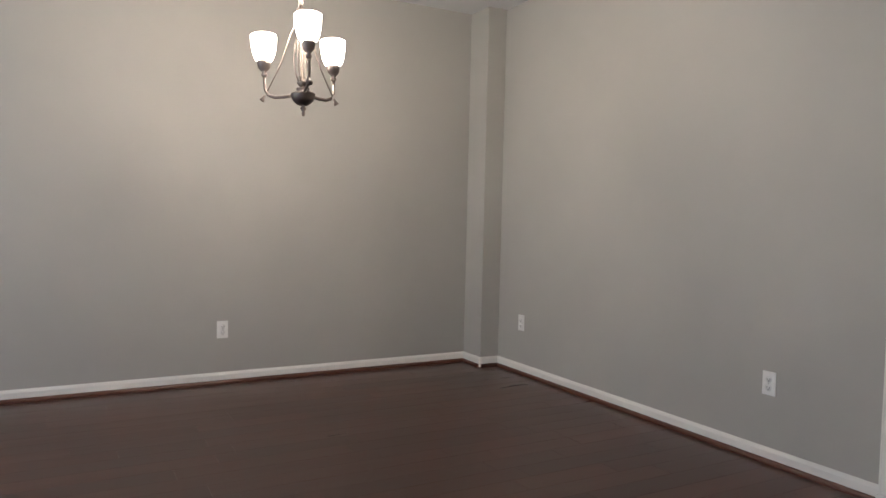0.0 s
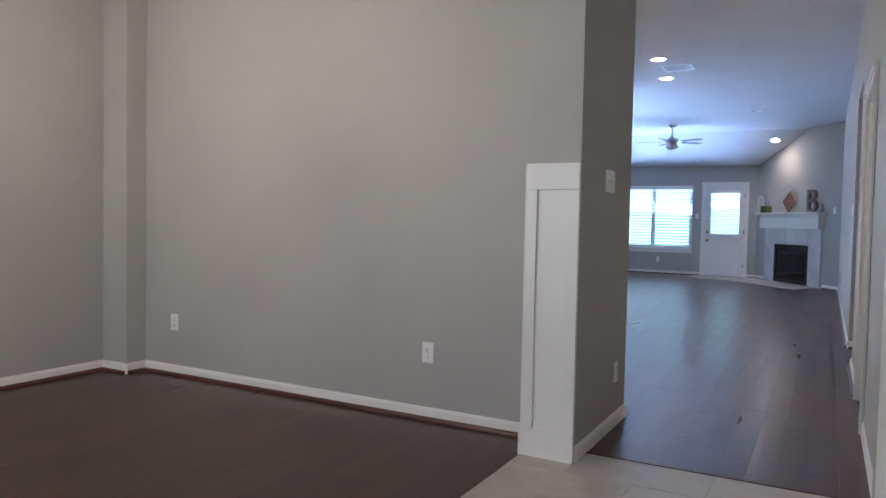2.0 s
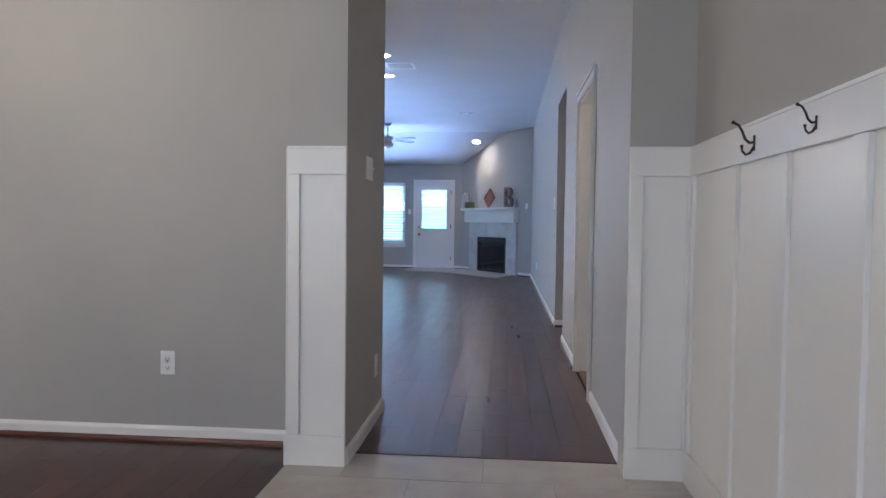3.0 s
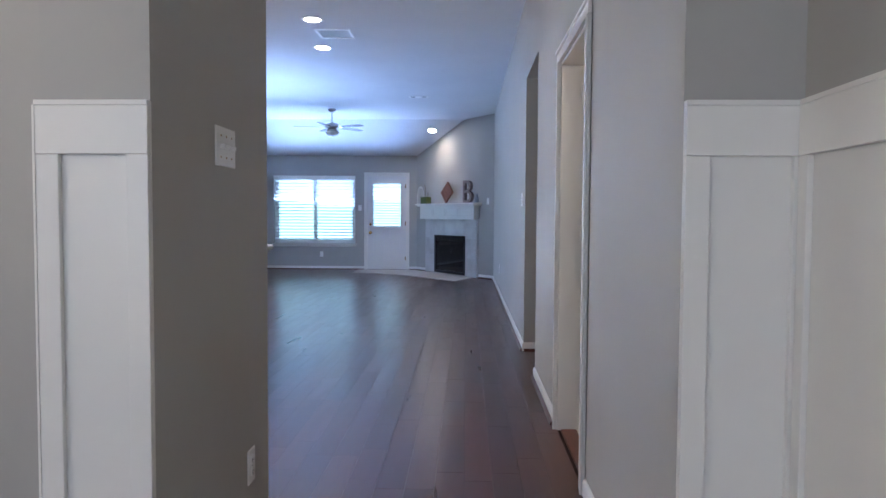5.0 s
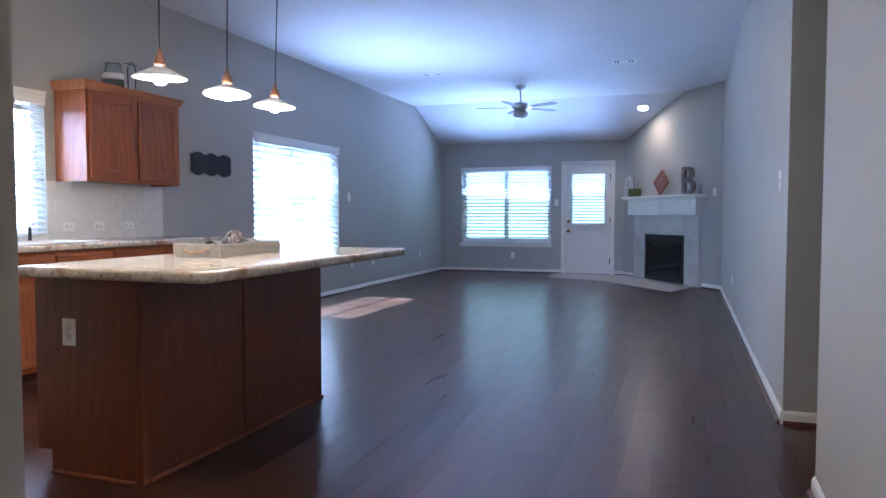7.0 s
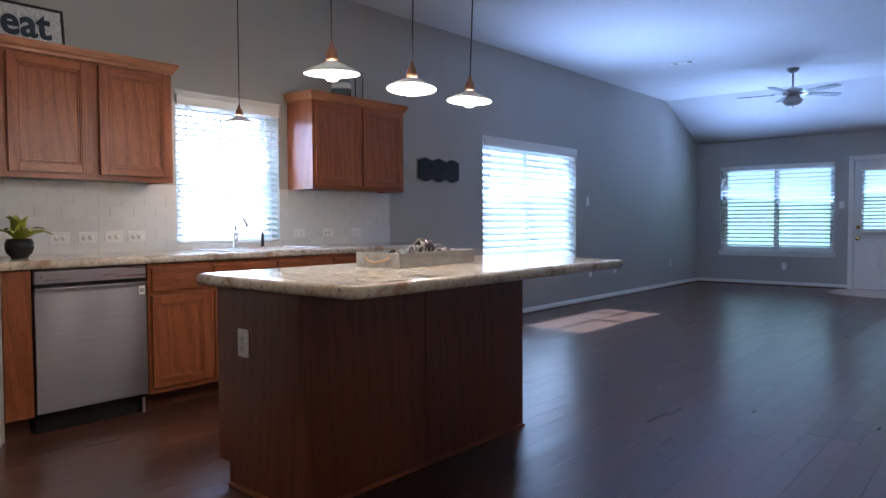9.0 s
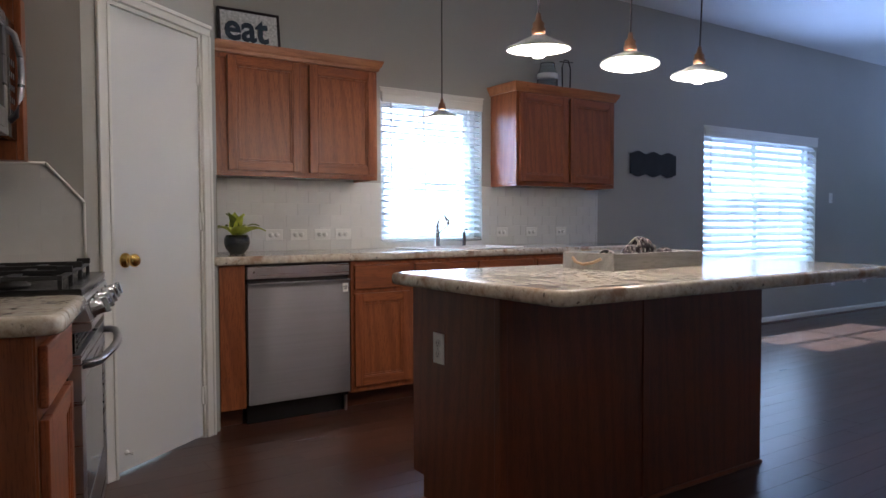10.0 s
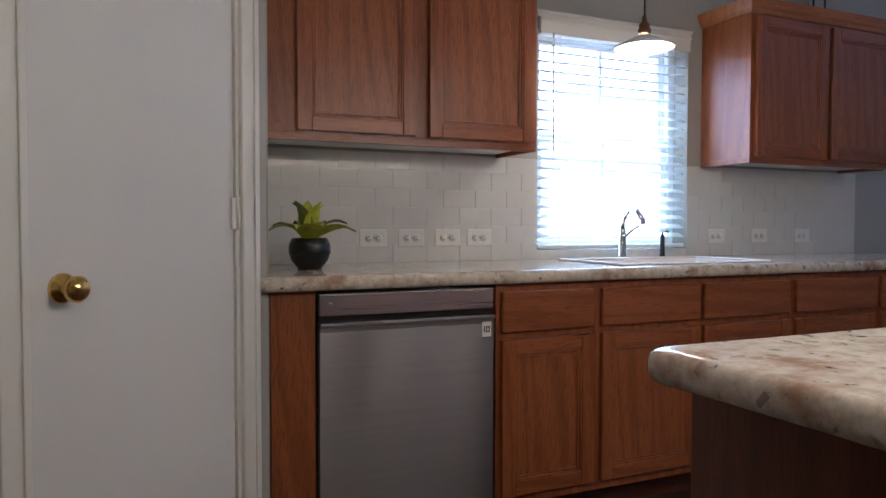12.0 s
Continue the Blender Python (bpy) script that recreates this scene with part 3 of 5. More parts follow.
knob_m = part("door_knob", moved(lathe([(0.033, 0), (0.028, 0.008), (0.012, 0.012), (0.011, 0.028), (0.028, 0.044), (0.022, 0.064), (0.0, 0.067)]), pose(0.036, 0.71, 0.92, 0, 90, 0)), BRASS, hall_door, "brass knob")

# back door with half glass and its own blind
BM = pose(X_FAR, BDOOR[1], 0, 0, 0, -90)
bw = BDOOR[1] - BDOOR[0]
casing("door_frame_3", BM, bw, BDOOR[3], 0.148, "white painted casing of the back door", 0.065)
back_door = thing("back_door", BM, "white half-glass back door with two raised panels", "door")
L0, L1, LZ0, LZ1 = 0.13, bw - 0.13, 0.92, 1.88
slab = boxes(*wall_rows("x", 0.02, bw - 0.02, 0.03, 0.072, 0.012, BDOOR[3] - 0.02, ((L0, L1, LZ0, LZ1),)))
part("door_slab", slab, DOOR_WHITE, back_door)
part("lite_frame", boxes(*ring(L0 - 0.025, L1 + 0.025, LZ0 - 0.025, LZ1 + 0.025, 0.035, 0.018, 0.0295), bevel=0.003), DOOR_WHITE, back_door)
p = part("pane", boxes((L0 + 0.001, 0.05, LZ0 + 0.001, L1 - 0.001, 0.054, LZ1 - 0.001)), PANE, back_door)
p.visible_shadow = False
for x0, x1 in ((0.12, bw / 2 - 0.04), (bw / 2 + 0.04, bw - 0.12)):
    part("raised_panel", boxes(*ring(x0, x1, 0.22, 0.78, 0.02, 0.022, 0.0295), (x0 + 0.045, 0.024, 0.265, x1 - 0.045, 0.0295, 0.735), bevel=0.003), DOOR_WHITE, back_door)
knob(back_door, 0.075, 0.80, 0.03, BRASS, "brass knob")
part("deadbolt", moved(lathe([(0.028, 0), (0.028, 0.008), (0.02, 0.014), (0.0, 0.015)]), pose(0.075, 0.03, 0.98, 90, 0, 0)), BRASS, back_door)
part("threshold", boxes((0.02, -0.02, 0.001, bw - 0.02, 0.14, 0.011), bevel=0.002), DARK_METAL, back_door)
hinges(back_door, bw - 0.018, 0.02, (0.25, 1.0, 1.8), BRASS)
blind(BM @ pose(L0 - 0.02, 0, 0), L1 - L0 + 0.04, LZ0 - 0.03, LZ1 + 0.04, -0.012, -22, "small white slatted blind on the back door", 0.055)


def baseboard(name, p, q, h=0.075, shoe=True):
    """White baseboard with a stained shoe from p to q; the room lies to the left of the way from p to q."""
    a, b = Vector(p), Vector(q)
    d = b - a
    top = thing(name, pose(a.x, a.y, 0, 0, 0, math.degrees(math.atan2(d.y, d.x))), "white painted baseboard with a dark stained shoe", "baseboard", kind="structure")
    n = d.length
    bm = bmesh.new()
    prof = [(0.0005, 0.0), (0.013, 0.0), (0.013, h - 0.018), (0.009, h - 0.008), (0.006, h - 0.004), (0.005, h), (0.0005, h)]
    e0 = [bm.verts.new((0, y, z)) for y, z in prof]
    e1 = [bm.verts.new((n, y, z)) for y, z in prof]
    bm.faces.new(e0), bm.faces.new(e1)
    for k in range(len(prof)):
        bm.faces.new((e0[k], e0[(k + 1) % len(prof)], e1[(k + 1) % len(prof)], e1[k]))
    bmesh.ops.recalc_face_normals(bm, faces=bm.faces)
    part("board", bm, TRIM, top)
    if shoe:
        bm = bmesh.new()
        prof = [(0.0135, 0.0), (0.03, 0.0), (0.029, 0.011), (0.024, 0.019), (0.0135, 0.024)]
        e0 = [bm.verts.new((0, y, z)) for y, z in prof]
        e1 = [bm.verts.new((n, y, z)) for y, z in prof]
        bm.faces.new(e0), bm.faces.new(e1)
        for k in range(len(prof)):
            bm.faces.new((e0[k], e0[(k + 1) % len(prof)], e1[(k + 1) % len(prof)], e1[k]))
        bmesh.ops.recalc_face_normals(bm, faces=bm.faces)
        part("shoe", bm, SHOE, top)
    return top


baseboard("baseboard_1", (3.88, 5.39), (-1.6, 5.39))
baseboard("baseboard_2", (3.88, 5.14), (3.88, 5.39))
baseboard("baseboard_3", (4.04, 5.14), (3.88, 5.14))
baseboard("baseboard_4", (4.04, 2.115), (4.04, 5.14))
baseboard("baseboard_5", (4.735, 1.86), (3.81, 1.86), shoe=False)
baseboard("baseboard_6", (4.735, 2.115), (4.735, 1.86))
baseboard("baseboard_7", (3.95, Y_RIGHT), (RDOOR[0] - 0.069, Y_RIGHT), shoe=False)
baseboard("baseboard_8", (RDOOR[1] + 0.069, Y_RIGHT), (ROPEN[0], Y_RIGHT))
baseboard("baseboard_9", (ROPEN[1], Y_RIGHT), (FA.x, FA.y))
baseboard("baseboard_10", (ROPEN[0], Y_RIGHT), (ROPEN[0], -1.4))
baseboard("baseboard_11", (ROPEN[1], -1.4), (ROPEN[1], Y_RIGHT))
fdir = (FB - FA).normalized()
FLEN = (FB - FA).length
FM = pose(FA.x, FA.y, 0, 0, 0, math.degrees(math.atan2(fdir.y, fdir.x)))  # +y faces the room
baseboard("baseboard_12", (FA.x, FA.y), tuple(FA + fdir * 0.44), shoe=True)
baseboard("baseboard_13", tuple(FA + fdir * 2.02), (FB.x, FB.y))
baseboard("baseboard_14", (X_FAR, FB.y), (X_FAR, BDOOR[0] - 0.06))
baseboard("baseboard_15", (X_FAR, BDOOR[1] + 0.06), (X_FAR, Y_BACK))
baseboard("baseboard_16", (X_FAR, Y_BACK), (9.42, Y_BACK))
baseboard("baseboard_17", tuple(PA + pdir * (plen - 0.058)), tuple(PB))
baseboard("baseboard_18", (-1.6, 0.39), (-1.6, 5.39))

# white board-and-batten wainscot round the entry
WZ = 1.39
wains = thing("wainscot", pose(0, 0, 0), "white painted board and batten wainscot", "wainscot", kind="structure")


def wains_run(m, n, battens, low=0.135):
    part("panel_board", moved(boxes((0, 0.001, 0.0, n, 0.007, WZ)), m), TRIM, wains)
    part("bottom_rail", moved(boxes((0, 0.0072, 0.0, n, 0.023, low), bevel=0.002), m), TRIM, wains)
    part("top_rail", moved(boxes((0, 0.0072, WZ - 0.11, n, 0.023, WZ), bevel=0.002), m), TRIM, wains)
    part("cap", moved(boxes((0.0, 0.0005, WZ + 0.0005, n, 0.0232, WZ + 0.012), bevel=0.001), m), TRIM, wains)
    for x, w in battens:
        part("batten", moved(boxes((x, 0.0072, low + 0.0005, x + w, 0.022, WZ - 0.1105), bevel=0.002), m), TRIM, wains)


wains_run(pose(3.8, 1.857, 0, 0, 0, 90), 0.262, ((0.0, 0.05), (0.207, 0.055)))
wains_run(pose(3.8, 0.39, 0, 0, 0, 90), 0.265, ((0.0, 0.03), (0.21, 0.055)))
wains_run(pose(-1.55, 0.39, 0), 5.325, [(5.325 - 0.04, 0.04)] + [(5.325 - 0.575 - 0.425 * k, 0.068) for k in range(11)])
structure("trim_pier_side", boxes((3.775, 2.116, 0, 4.04, 2.1215, WZ), (3.775, 2.122, 0, 4.02, 2.13, 0.13)), TRIM, "white painted return board of the pier", "trim")


def coat_hook(m):
    """A two-pronged wall hook; local -y points into the room."""
    top = thing("coat_hook", m, "dark iron two-pronged coat hook on the wainscot rail", "coat hook", "coat hooks on the rail")
    part("back_plate", boxes((-0.011, -0.005, -0.038, 0.011, 0.0, 0.03), bevel=0.003), DARK_METAL, top)
    up = [(0, -0.004, 0.0), (0, -0.022, -0.004), (0, -0.04, 0.012), (0, -0.052, 0.045), (0, -0.068, 0.072), (0, -0.088, 0.082)]
    lo = [(0, -0.004, -0.02), (0, -0.018, -0.046), (0, -0.036, -0.054), (0, -0.05, -0.04), (0, -0.053, -0.022)]
    part("upper_prong", joined(tube(up, [0.006, 0.006, 0.006, 0.0055, 0.0055, 0.006]), moved(lathe([(0, -0.009), (0.007, -0.006), (0.009, 0), (0.007, 0.006), (0, 0.009)], 12), pose(0, -0.09, 0.083))), DARK_METAL, top)
    part("lower_prong", joined(tube(lo, 0.0055), moved(lathe([(0, -0.008), (0.006, -0.005), (0.008, 0), (0.006, 0.005), (0, 0.008)], 12), pose(0, -0.053, -0.018))), DARK_METAL, top)
    return top


HS = Matrix.Diagonal((0.72, 0.72, 0.72, 1))
HK = coat_hook(pose(3.03, 0.413, 1.335, 0, 0, 180) @ HS)
for x in (2.60,):
    copy_thing(HK, pose(x, 0.413, 1.335, 0, 0, 180) @ HS)


# ---- outlets, switches ----
def outlet(m, label="white duplex wall outlet", group="wall outlets", lying=False):
    top = thing("wall_outlet", m, label, "outlet", group)
    part("cover_plate", boxes((-0.036, -0.006, -0.058, 0.036, 0.0, 0.058), bevel=0.003), PLASTIC, top)
    for z in (-0.02, 0.02):
        s2 = part("socket", moved(lathe([(0.0, 0.0), (0.0165, 0.0), (0.0165, 0.003), (0.0, 0.003)], 16), pose(0, -0.0058, z, 90, 0, 0)), PLASTIC, top)
        part("slot", boxes((-0.008, -0.0096, z - 0.004, -0.006, -0.0088, z + 0.006), (0.006, -0.0096, z - 0.003, 0.008, -0.0088, z + 0.006), (-0.0025, -0.0096, z - 0.011, 0.0025, -0.0088, z - 0.007)), SLOT, s2)
    part("screw", moved(lathe([(0, 0), (0.003, 0), (0.003, 0.001), (0, 0.0012)], 10), pose(0, -0.006, 0, 90, 0, 0)), CHROME, top)
    return top


def switch_plate(m, gangs, label):
    w = 0.036 + 0.0235 * (gangs - 1)
    top = thing("light_switch", m, label, "light switch", "light switches")
    part("cover_plate", boxes((-w, -0.006, -0.058, w, 0.0, 0.058), bevel=0.003), PLASTIC, top)
    for k in range(gangs):
        x = (k - (gangs - 1) / 2) * 0.046
        part("toggle", moved(boxes((x - 0.005, -0.02, -0.006, x + 0.005, -0.004, 0.006), bevel=0.002), pose(0, 0, 0.0, 0 if k % 2 else 0, 0, 0)), PLASTIC, top)
        for zz in (0.028, -0.034):
            part("screw", boxes((x - 0.003, -0.0068, zz, x + 0.003, -0.006, zz + 0.006)), BRASS, top)
    return top


OUT = outlet(pose(2.013, 5.39, 0.36))
copy_thing(OUT, pose(4.04, 4.837, 0.375, 0, 0, -90))
copy_thing(OUT, pose(4.04, 2.79, 0.383, 0, 0, -90))
copy_thing(OUT, pose(4.52, 1.86, 0.30, 0, 0, 0)).matrix_basis = pose(4.52, 1.86, 0.30, 0, 0, 0)
switch_plate(pose(4.29, 1.86, 1.345), 3, "white three-gang light switch on the pier")
switch_plate(pose(8.5, Y_RIGHT, 1.3, 0, 0, 180), 1, "white single light switch on the hall wall")
copy_thing(OUT, pose(12.6, Y_RIGHT, 0.38, 0, 0, 180))
copy_thing(OUT, pose(X_FAR, 4.26, 0.33, 0, 0, -90))
switch_plate(pose(X_FAR, 3.43, 1.33, 0, 0, -90), 1, "white single light switch beside the back door")
switch_plate(pose(13.2, Y_BACK, 1.36), 1, "white single light switch beside the side window")
for x in (13.28, 14.01, 16.02):
    copy_thing(OUT, pose(x, Y_BACK, 0.40))


# ---- chandelier in the dining room ----
def chandelier(m, drop):
    top = thing("chandelier", m, "three-light brushed bronze chandelier with lit opal bowl shades", "chandelier")
    part("finial", lathe([(0, 0), (0.006, 0.003), (0.01, 0.014), (0.006, 0.022), (0.012, 0.03), (0.016, 0.038), (0.008, 0.045), (0.008, 0.05)]), BRONZE, top)
    part("bowl", lathe([(0.008, 0.05), (0.03, 0.055), (0.05, 0.07), (0.058, 0.088), (0.06, 0.093), (0.062, 0.1), (0.03, 0.108), (0.03, 0.122), (0.034, 0.126), (0.012, 0.132)], 28), BRONZE, top, "dark bronze bowl body")
    part("stem", lathe([(0.01, 0.13), (0.02, 0.14), (0.03, 0.152), (0.012, 0.162), (0.009, 0.17), (0.009, 0.46), (0.02, 0.475), (0.024, 0.49), (0.012, 0.5), (0.008, 0.51), (0.0, 0.511)]), BRONZE, top)
    for k in range(4):
        a = math.pi * (0.25 + k / 2)
        pts = [(math.cos(a) * r, math.sin(a) * r, z) for r, z in ((0.02, 0.155), (0.038, 0.2), (0.047, 0.26), (0.04, 0.33), (0.022, 0.38))]
        part("cage_wire", tube(pts, 0.0032, 8), BRONZE, top)
    for k in range(3):
        a = radians(261 + 120 * k)
        c, s2 = math.cos(a), math.sin(a)
        arm = [(0.05, 0.1), (0.1, 0.098), (0.15, 0.1), (0.185, 0.113), (0.203, 0.14), (0.206, 0.18), (0.206, 0.2)]
        ob = part("arm", tube([(c * r, s2 * r, z) for r, z in arm], 0.0075, 12), BRONZE, top)
        part("scroll_tip", moved(lathe([(0.0, -0.02), (0.014, -0.018), (0.01, -0.008), (0.005, 0.0), (0.005, 0.012), (0, 0.013)], 14), pose(c * 0.212, s2 * 0.212, 0.105) @ pose(0, 0, 0, 0, 0, math.degrees(a)) @ pose(0, 0, 0, 0, -35, 0)), BRONZE, ob)
        part("stay_rod", tube([(c * 0.012, s2 * 0.012, 0.478), (c * 0.05, s2 * 0.05, 0.4), (c * 0.12, s2 * 0.12, 0.24), (c * 0.196, s2 * 0.196, 0.125)], 0.003, 8), BRONZE, ob)
        mm = pose(c * 0.206, s2 * 0.206, 0)
        part("socket_cup", moved(lathe([(0.0, 0.198), (0.01, 0.2), (0.016, 0.21), (0.01, 0.222), (0.018, 0.23), (0.03, 0.242), (0.034, 0.262), (0.034, 0.272), (0.0, 0.273)]), mm), BRONZE, ob)
        part("glass_shade", moved(lathe([(0.028, 0.272), (0.044, 0.281), (0.056, 0.31), (0.0635, 0.35), (0.066, 0.388), (0.063, 0.388), (0.06, 0.35), (0.052, 0.31), (0.04, 0.286), (0.0, 0.28)], 32), mm), SHADE_GLASS, ob, "lit white opal glass bowl")
    part("loop", tube([(0.012 * math.cos(t), 0, 0.524 + 0.014 * math.sin(t)) for t in [k * math.pi / 8 for k in range(17)]], 0.003, 8), BRONZE, top)
    links = []
    z = 0.54
    while z < drop - 0.05:
        k = len(links)
        pts = [(0.008 * math.cos(t), 0, z + 0.016 + 0.016 * math.sin(t)) for t in [j * math.pi / 6 for j in range(13)]]
        links.append(moved(tube(pts, 0.0024, 6), pose(0, 0, 0, 0, 0, 90 * (k % 2))))
        z += 0.027
    part("chain", joined(*links), BRONZE, top)
    part("canopy", lathe([(0.0, drop - 0.045), (0.012, drop - 0.045), (0.014, drop - 0.03), (0.05, drop - 0.022), (0.062, drop - 0.003), (0.0, drop - 0.001)]), BRONZE, top)
    return top


CH = (2.026, 3.79, 1.575)
# it hangs a little crooked, the side to the entry higher
lamp = chandelier(pose(*CH) @ Matrix.Diagonal((0.89, 0.89, 1.0, 1)), DIN_Z - CH[2])
for ob in lamp.children:
    if not ob.name.startswith(("chain", "canopy", "loop")):
        ob.matrix_local = pose(0, 0, 0.52, -7.5, 0, 0) @ pose(0, 0, -0.52)
for k in range(3):
    a = radians(261 + 120 * k)
    bulb("chandelier_bulb", (CH[0] + 0.185 * math.cos(a), CH[1] + 0.185 * math.sin(a), CH[2] + 0.43), 16.0, (1.0, 0.85, 0.72), 0.05)


# ---- kitchen cabinets ----
def cab_door(name, parent, m, w, h, raised=True):
    """A framed cabinet door or drawer front in the local xz plane, its face to -y."""
    f = 0.05 if h > 0.25 else 0.0
    if f:
        ob = part(name, moved(boxes((f + 0.012, -0.0105, f + 0.012, w - f - 0.012, -0.003, h - f - 0.012), bevel=0.001), m), OAK_PANEL, parent)
        for x in (0, w - f):
            part("stile", moved(boxes((x, -0.02, 0, x + f, 0, h), bevel=0.003), m), OAK_Z, ob)
        for z in (0, h - f):
            part("rail", moved(boxes((f + 0.0004, -0.0195, z, w - f - 0.0004, 0, z + f), bevel=0.003), m), OAK_X, ob)
        part("moulding", moved(boxes(*ring(f - 0.001, w - f + 0.001, f - 0.001, h - f + 0.001, 0.009, -0.0175, -0.004), *ring(f + 0.0085, w - f - 0.0085, f + 0.0085, h - f - 0.0085, 0.01, -0.0145, -0.004), bevel=0.0025), m), OAK_Z, ob)
    else:
        ob = part(name, moved(boxes((0, -0.02, 0, w, 0, h), bevel=0.006), m), OAK_X, parent)
    return ob


def base_cabinet(m, w, h, doors, label, drawers=True, depth=0.6, end_panel=False):
    top = thing("base_cabinet", m, label, "base cabinet", "kitchen base cabinets")
    part("carcass", boxes((0, 0.004, 0.1, w, depth, h)), OAK_Z, top)
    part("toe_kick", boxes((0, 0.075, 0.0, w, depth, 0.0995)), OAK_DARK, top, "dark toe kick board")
    part("face_frame", boxes(*ring(0.0, w, 0.1, h, 0.035, -0.002, 0.0036), (0.035, -0.0018, h - 0.19, w - 0.035, 0.0036, h - 0.155)), OAK_Z, top)
    n = doors
    g = 0.018
    dw = (w - g * (n + 1)) / n
    for k in range(n):
        x = g + k * (dw + g)
        cab_door("drawer_front", top, pose(x, -0.0025, h - 0.165), dw, 0.14)
        cab_door("door", top, pose(x, -0.0025, 0.135), dw, h - 0.135 - 0.19)
    return top


def upper_cabinet(m, spans, w, z0, z1, label, left_filler=0.0):
    """A wall cabinet: body, face frame, framed doors, crown."""
    top = thing("wall_cabinet", m, label, "wall cabinet", "kitchen wall cabinets")
    d = 0.305
    part("carcass", boxes((0, 0.004, z0 + 0.02, w, d, z1)), OAK_Z, top)
    part("underside", boxes((0.02, 0.03, z0 + 0.012, w - 0.02, d, z0 + 0.0195)), PLASTIC, top, "pale unfinished underside")
    part("light_rail", boxes((0, 0.0, z0 - 0.004, w, 0.018, z0 + 0.0195), (0, 0.0185, z0 - 0.004, 0.018, d, z0 + 0.0195), (w - 0.018, 0.0185, z0 - 0.004, w, d, z0 + 0.0195)), OAK_X, top)
    part("face_frame", boxes(*ring(0.0, w, z0 + 0.02, z1, 0.03, -0.002, 0.0036)), OAK_Z, top)
    for a, b in spans:
        cab_door("door", top, pose(a, -0.0025, z0 + 0.028), b - a, z1 - z0 - 0.045)
    bm = bmesh.new()
    prof = [(0.0, 0.0), (-0.012, 0.004), (-0.016, 0.02), (-0.024, 0.03), (-0.034, 0.052), (-0.038, 0.066), (0.02, 0.07), (0.02, 0.0)]
    # front run, mitred ends
    rows = []
    for sx, px in ((-1, 0.0), (1, w)):
        rows.append([bm.verts.new((px + sx * -q if q < 0 else px - sx * 0.02, q, z1 - 0.006 + z)) for q, z in prof])
    a, b = rows
    for k in range(len(prof)):
        bm.faces.new((a[k], a[(k + 1) % len(prof)], b[(k + 1) % len(prof)], b[k]))
    for sx, px, start in ((-1, 0.0, a), (1, w, b)):
        back = [bm.verts.new((px + sx * -q if q < 0 else px - sx * 0.02, d, z1 - 0.006 + z)) for q, z in prof]
        for k in range(len(prof)):
            bm.faces.new((start[k], start[(k + 1) % len(prof)], back[(k + 1) % len(prof)], back[k]))
    bmesh.ops.recalc_face_normals(bm, faces=bm.faces)
    part("crown_moulding", bm, OAK_CROWN, top, "paler oak crown moulding")
    return top


CZ = 0.915
FRONT = 5.075
filler = thing("filler_panel", pose(6.003, FRONT, 0), "narrow oak filler panel beside the dishwasher", "cabinet panel")
part("panel", boxes((0, 0.0, 0.1, 0.136, 0.6, 0.868), bevel=0.002), OAK_Z, filler)
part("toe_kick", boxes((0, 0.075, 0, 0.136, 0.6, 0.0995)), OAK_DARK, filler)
base_cabinet(pose(6.757, FRONT, 0), 0.41, 0.868, 1, "oak base cabinet with one drawer and one door")
base_cabinet(pose(7.168, FRONT, 0), 0.985, 0.868, 2, "oak sink base cabinet with two doors and false drawers")
base_cabinet(pose(8.154, FRONT, 0), 0.54, 0.868, 1, "oak base cabinet beside the sink")
base_cabinet(pose(8.695, FRONT, 0), 0.66, 0.868, 2, "oak base cabinet at the end of the counter")

UPZ0, UPZ1 = 1.365, 2.055
upper_cabinet(pose(6.003, 5.392, 0), ((0.147, 0.582), (0.637, 1.082)), 1.102, UPZ0, UPZ1, "oak wall cabinet with two framed doors and crown")
upper_cabinet(pose(8.255, 5.392, 0), ((0.025, 0.495), (0.525, 0.995)), 1.02, UPZ0, UPZ1, "oak wall cabinet between the two windows")


def bullnose_slab(outline, z0, z1, holes=(), r=0.018):
    """A stone top over a rectangle (x0, y0, x1, y1) with rounded edges and corners."""
    x0, y0, x1, y1 = outline
    cr = 0.035
    pts = []
    for cx, cy, a0 in ((x1 - cr, y0 + cr, -90), (x1 - cr, y1 - cr, 0), (x0 + cr, y1 - cr, 90), (x0 + cr, y0 + cr, 180)):
        for k in range(5):
            a = radians(a0 + 22.5 * k)
            pts.append((cx + cr * math.cos(a), cy + cr * math.sin(a)))
    bm = bmesh.new()
    rings = []
    steps = [(0.012, 0.0), (0.004, 0.004), (0.0, 0.014), (0.0, z1 - z0 - 0.016), (0.003, z1 - z0 - 0.007), (0.009, z1 - z0 - 0.002), (0.02, z1 - z0)]
    mx, my = (x0 + x1) / 2, (y0 + y1) / 2
    for ins, dz in steps:
        sx, sy = (x1 - x0 - 2 * ins) / (x1 - x0), (y1 - y0 - 2 * ins) / (y1 - y0)
        rings.append([bm.verts.new((mx + (x - mx) * sx, my + (y - my) * sy, z0 + dz)) for x, y in pts])
    n = len(pts)
    for a, b in zip(rings, rings[1:]):
        for k in range(n):
            bm.faces.new((a[k], a[(k + 1) % n], b[(k + 1) % n], b[k])).smooth = True
    bm.faces.new(rings[0])
    bm.faces.new(rings[-1])
    bmesh.ops.recalc_face_normals(bm, faces=bm.faces)
    return bm


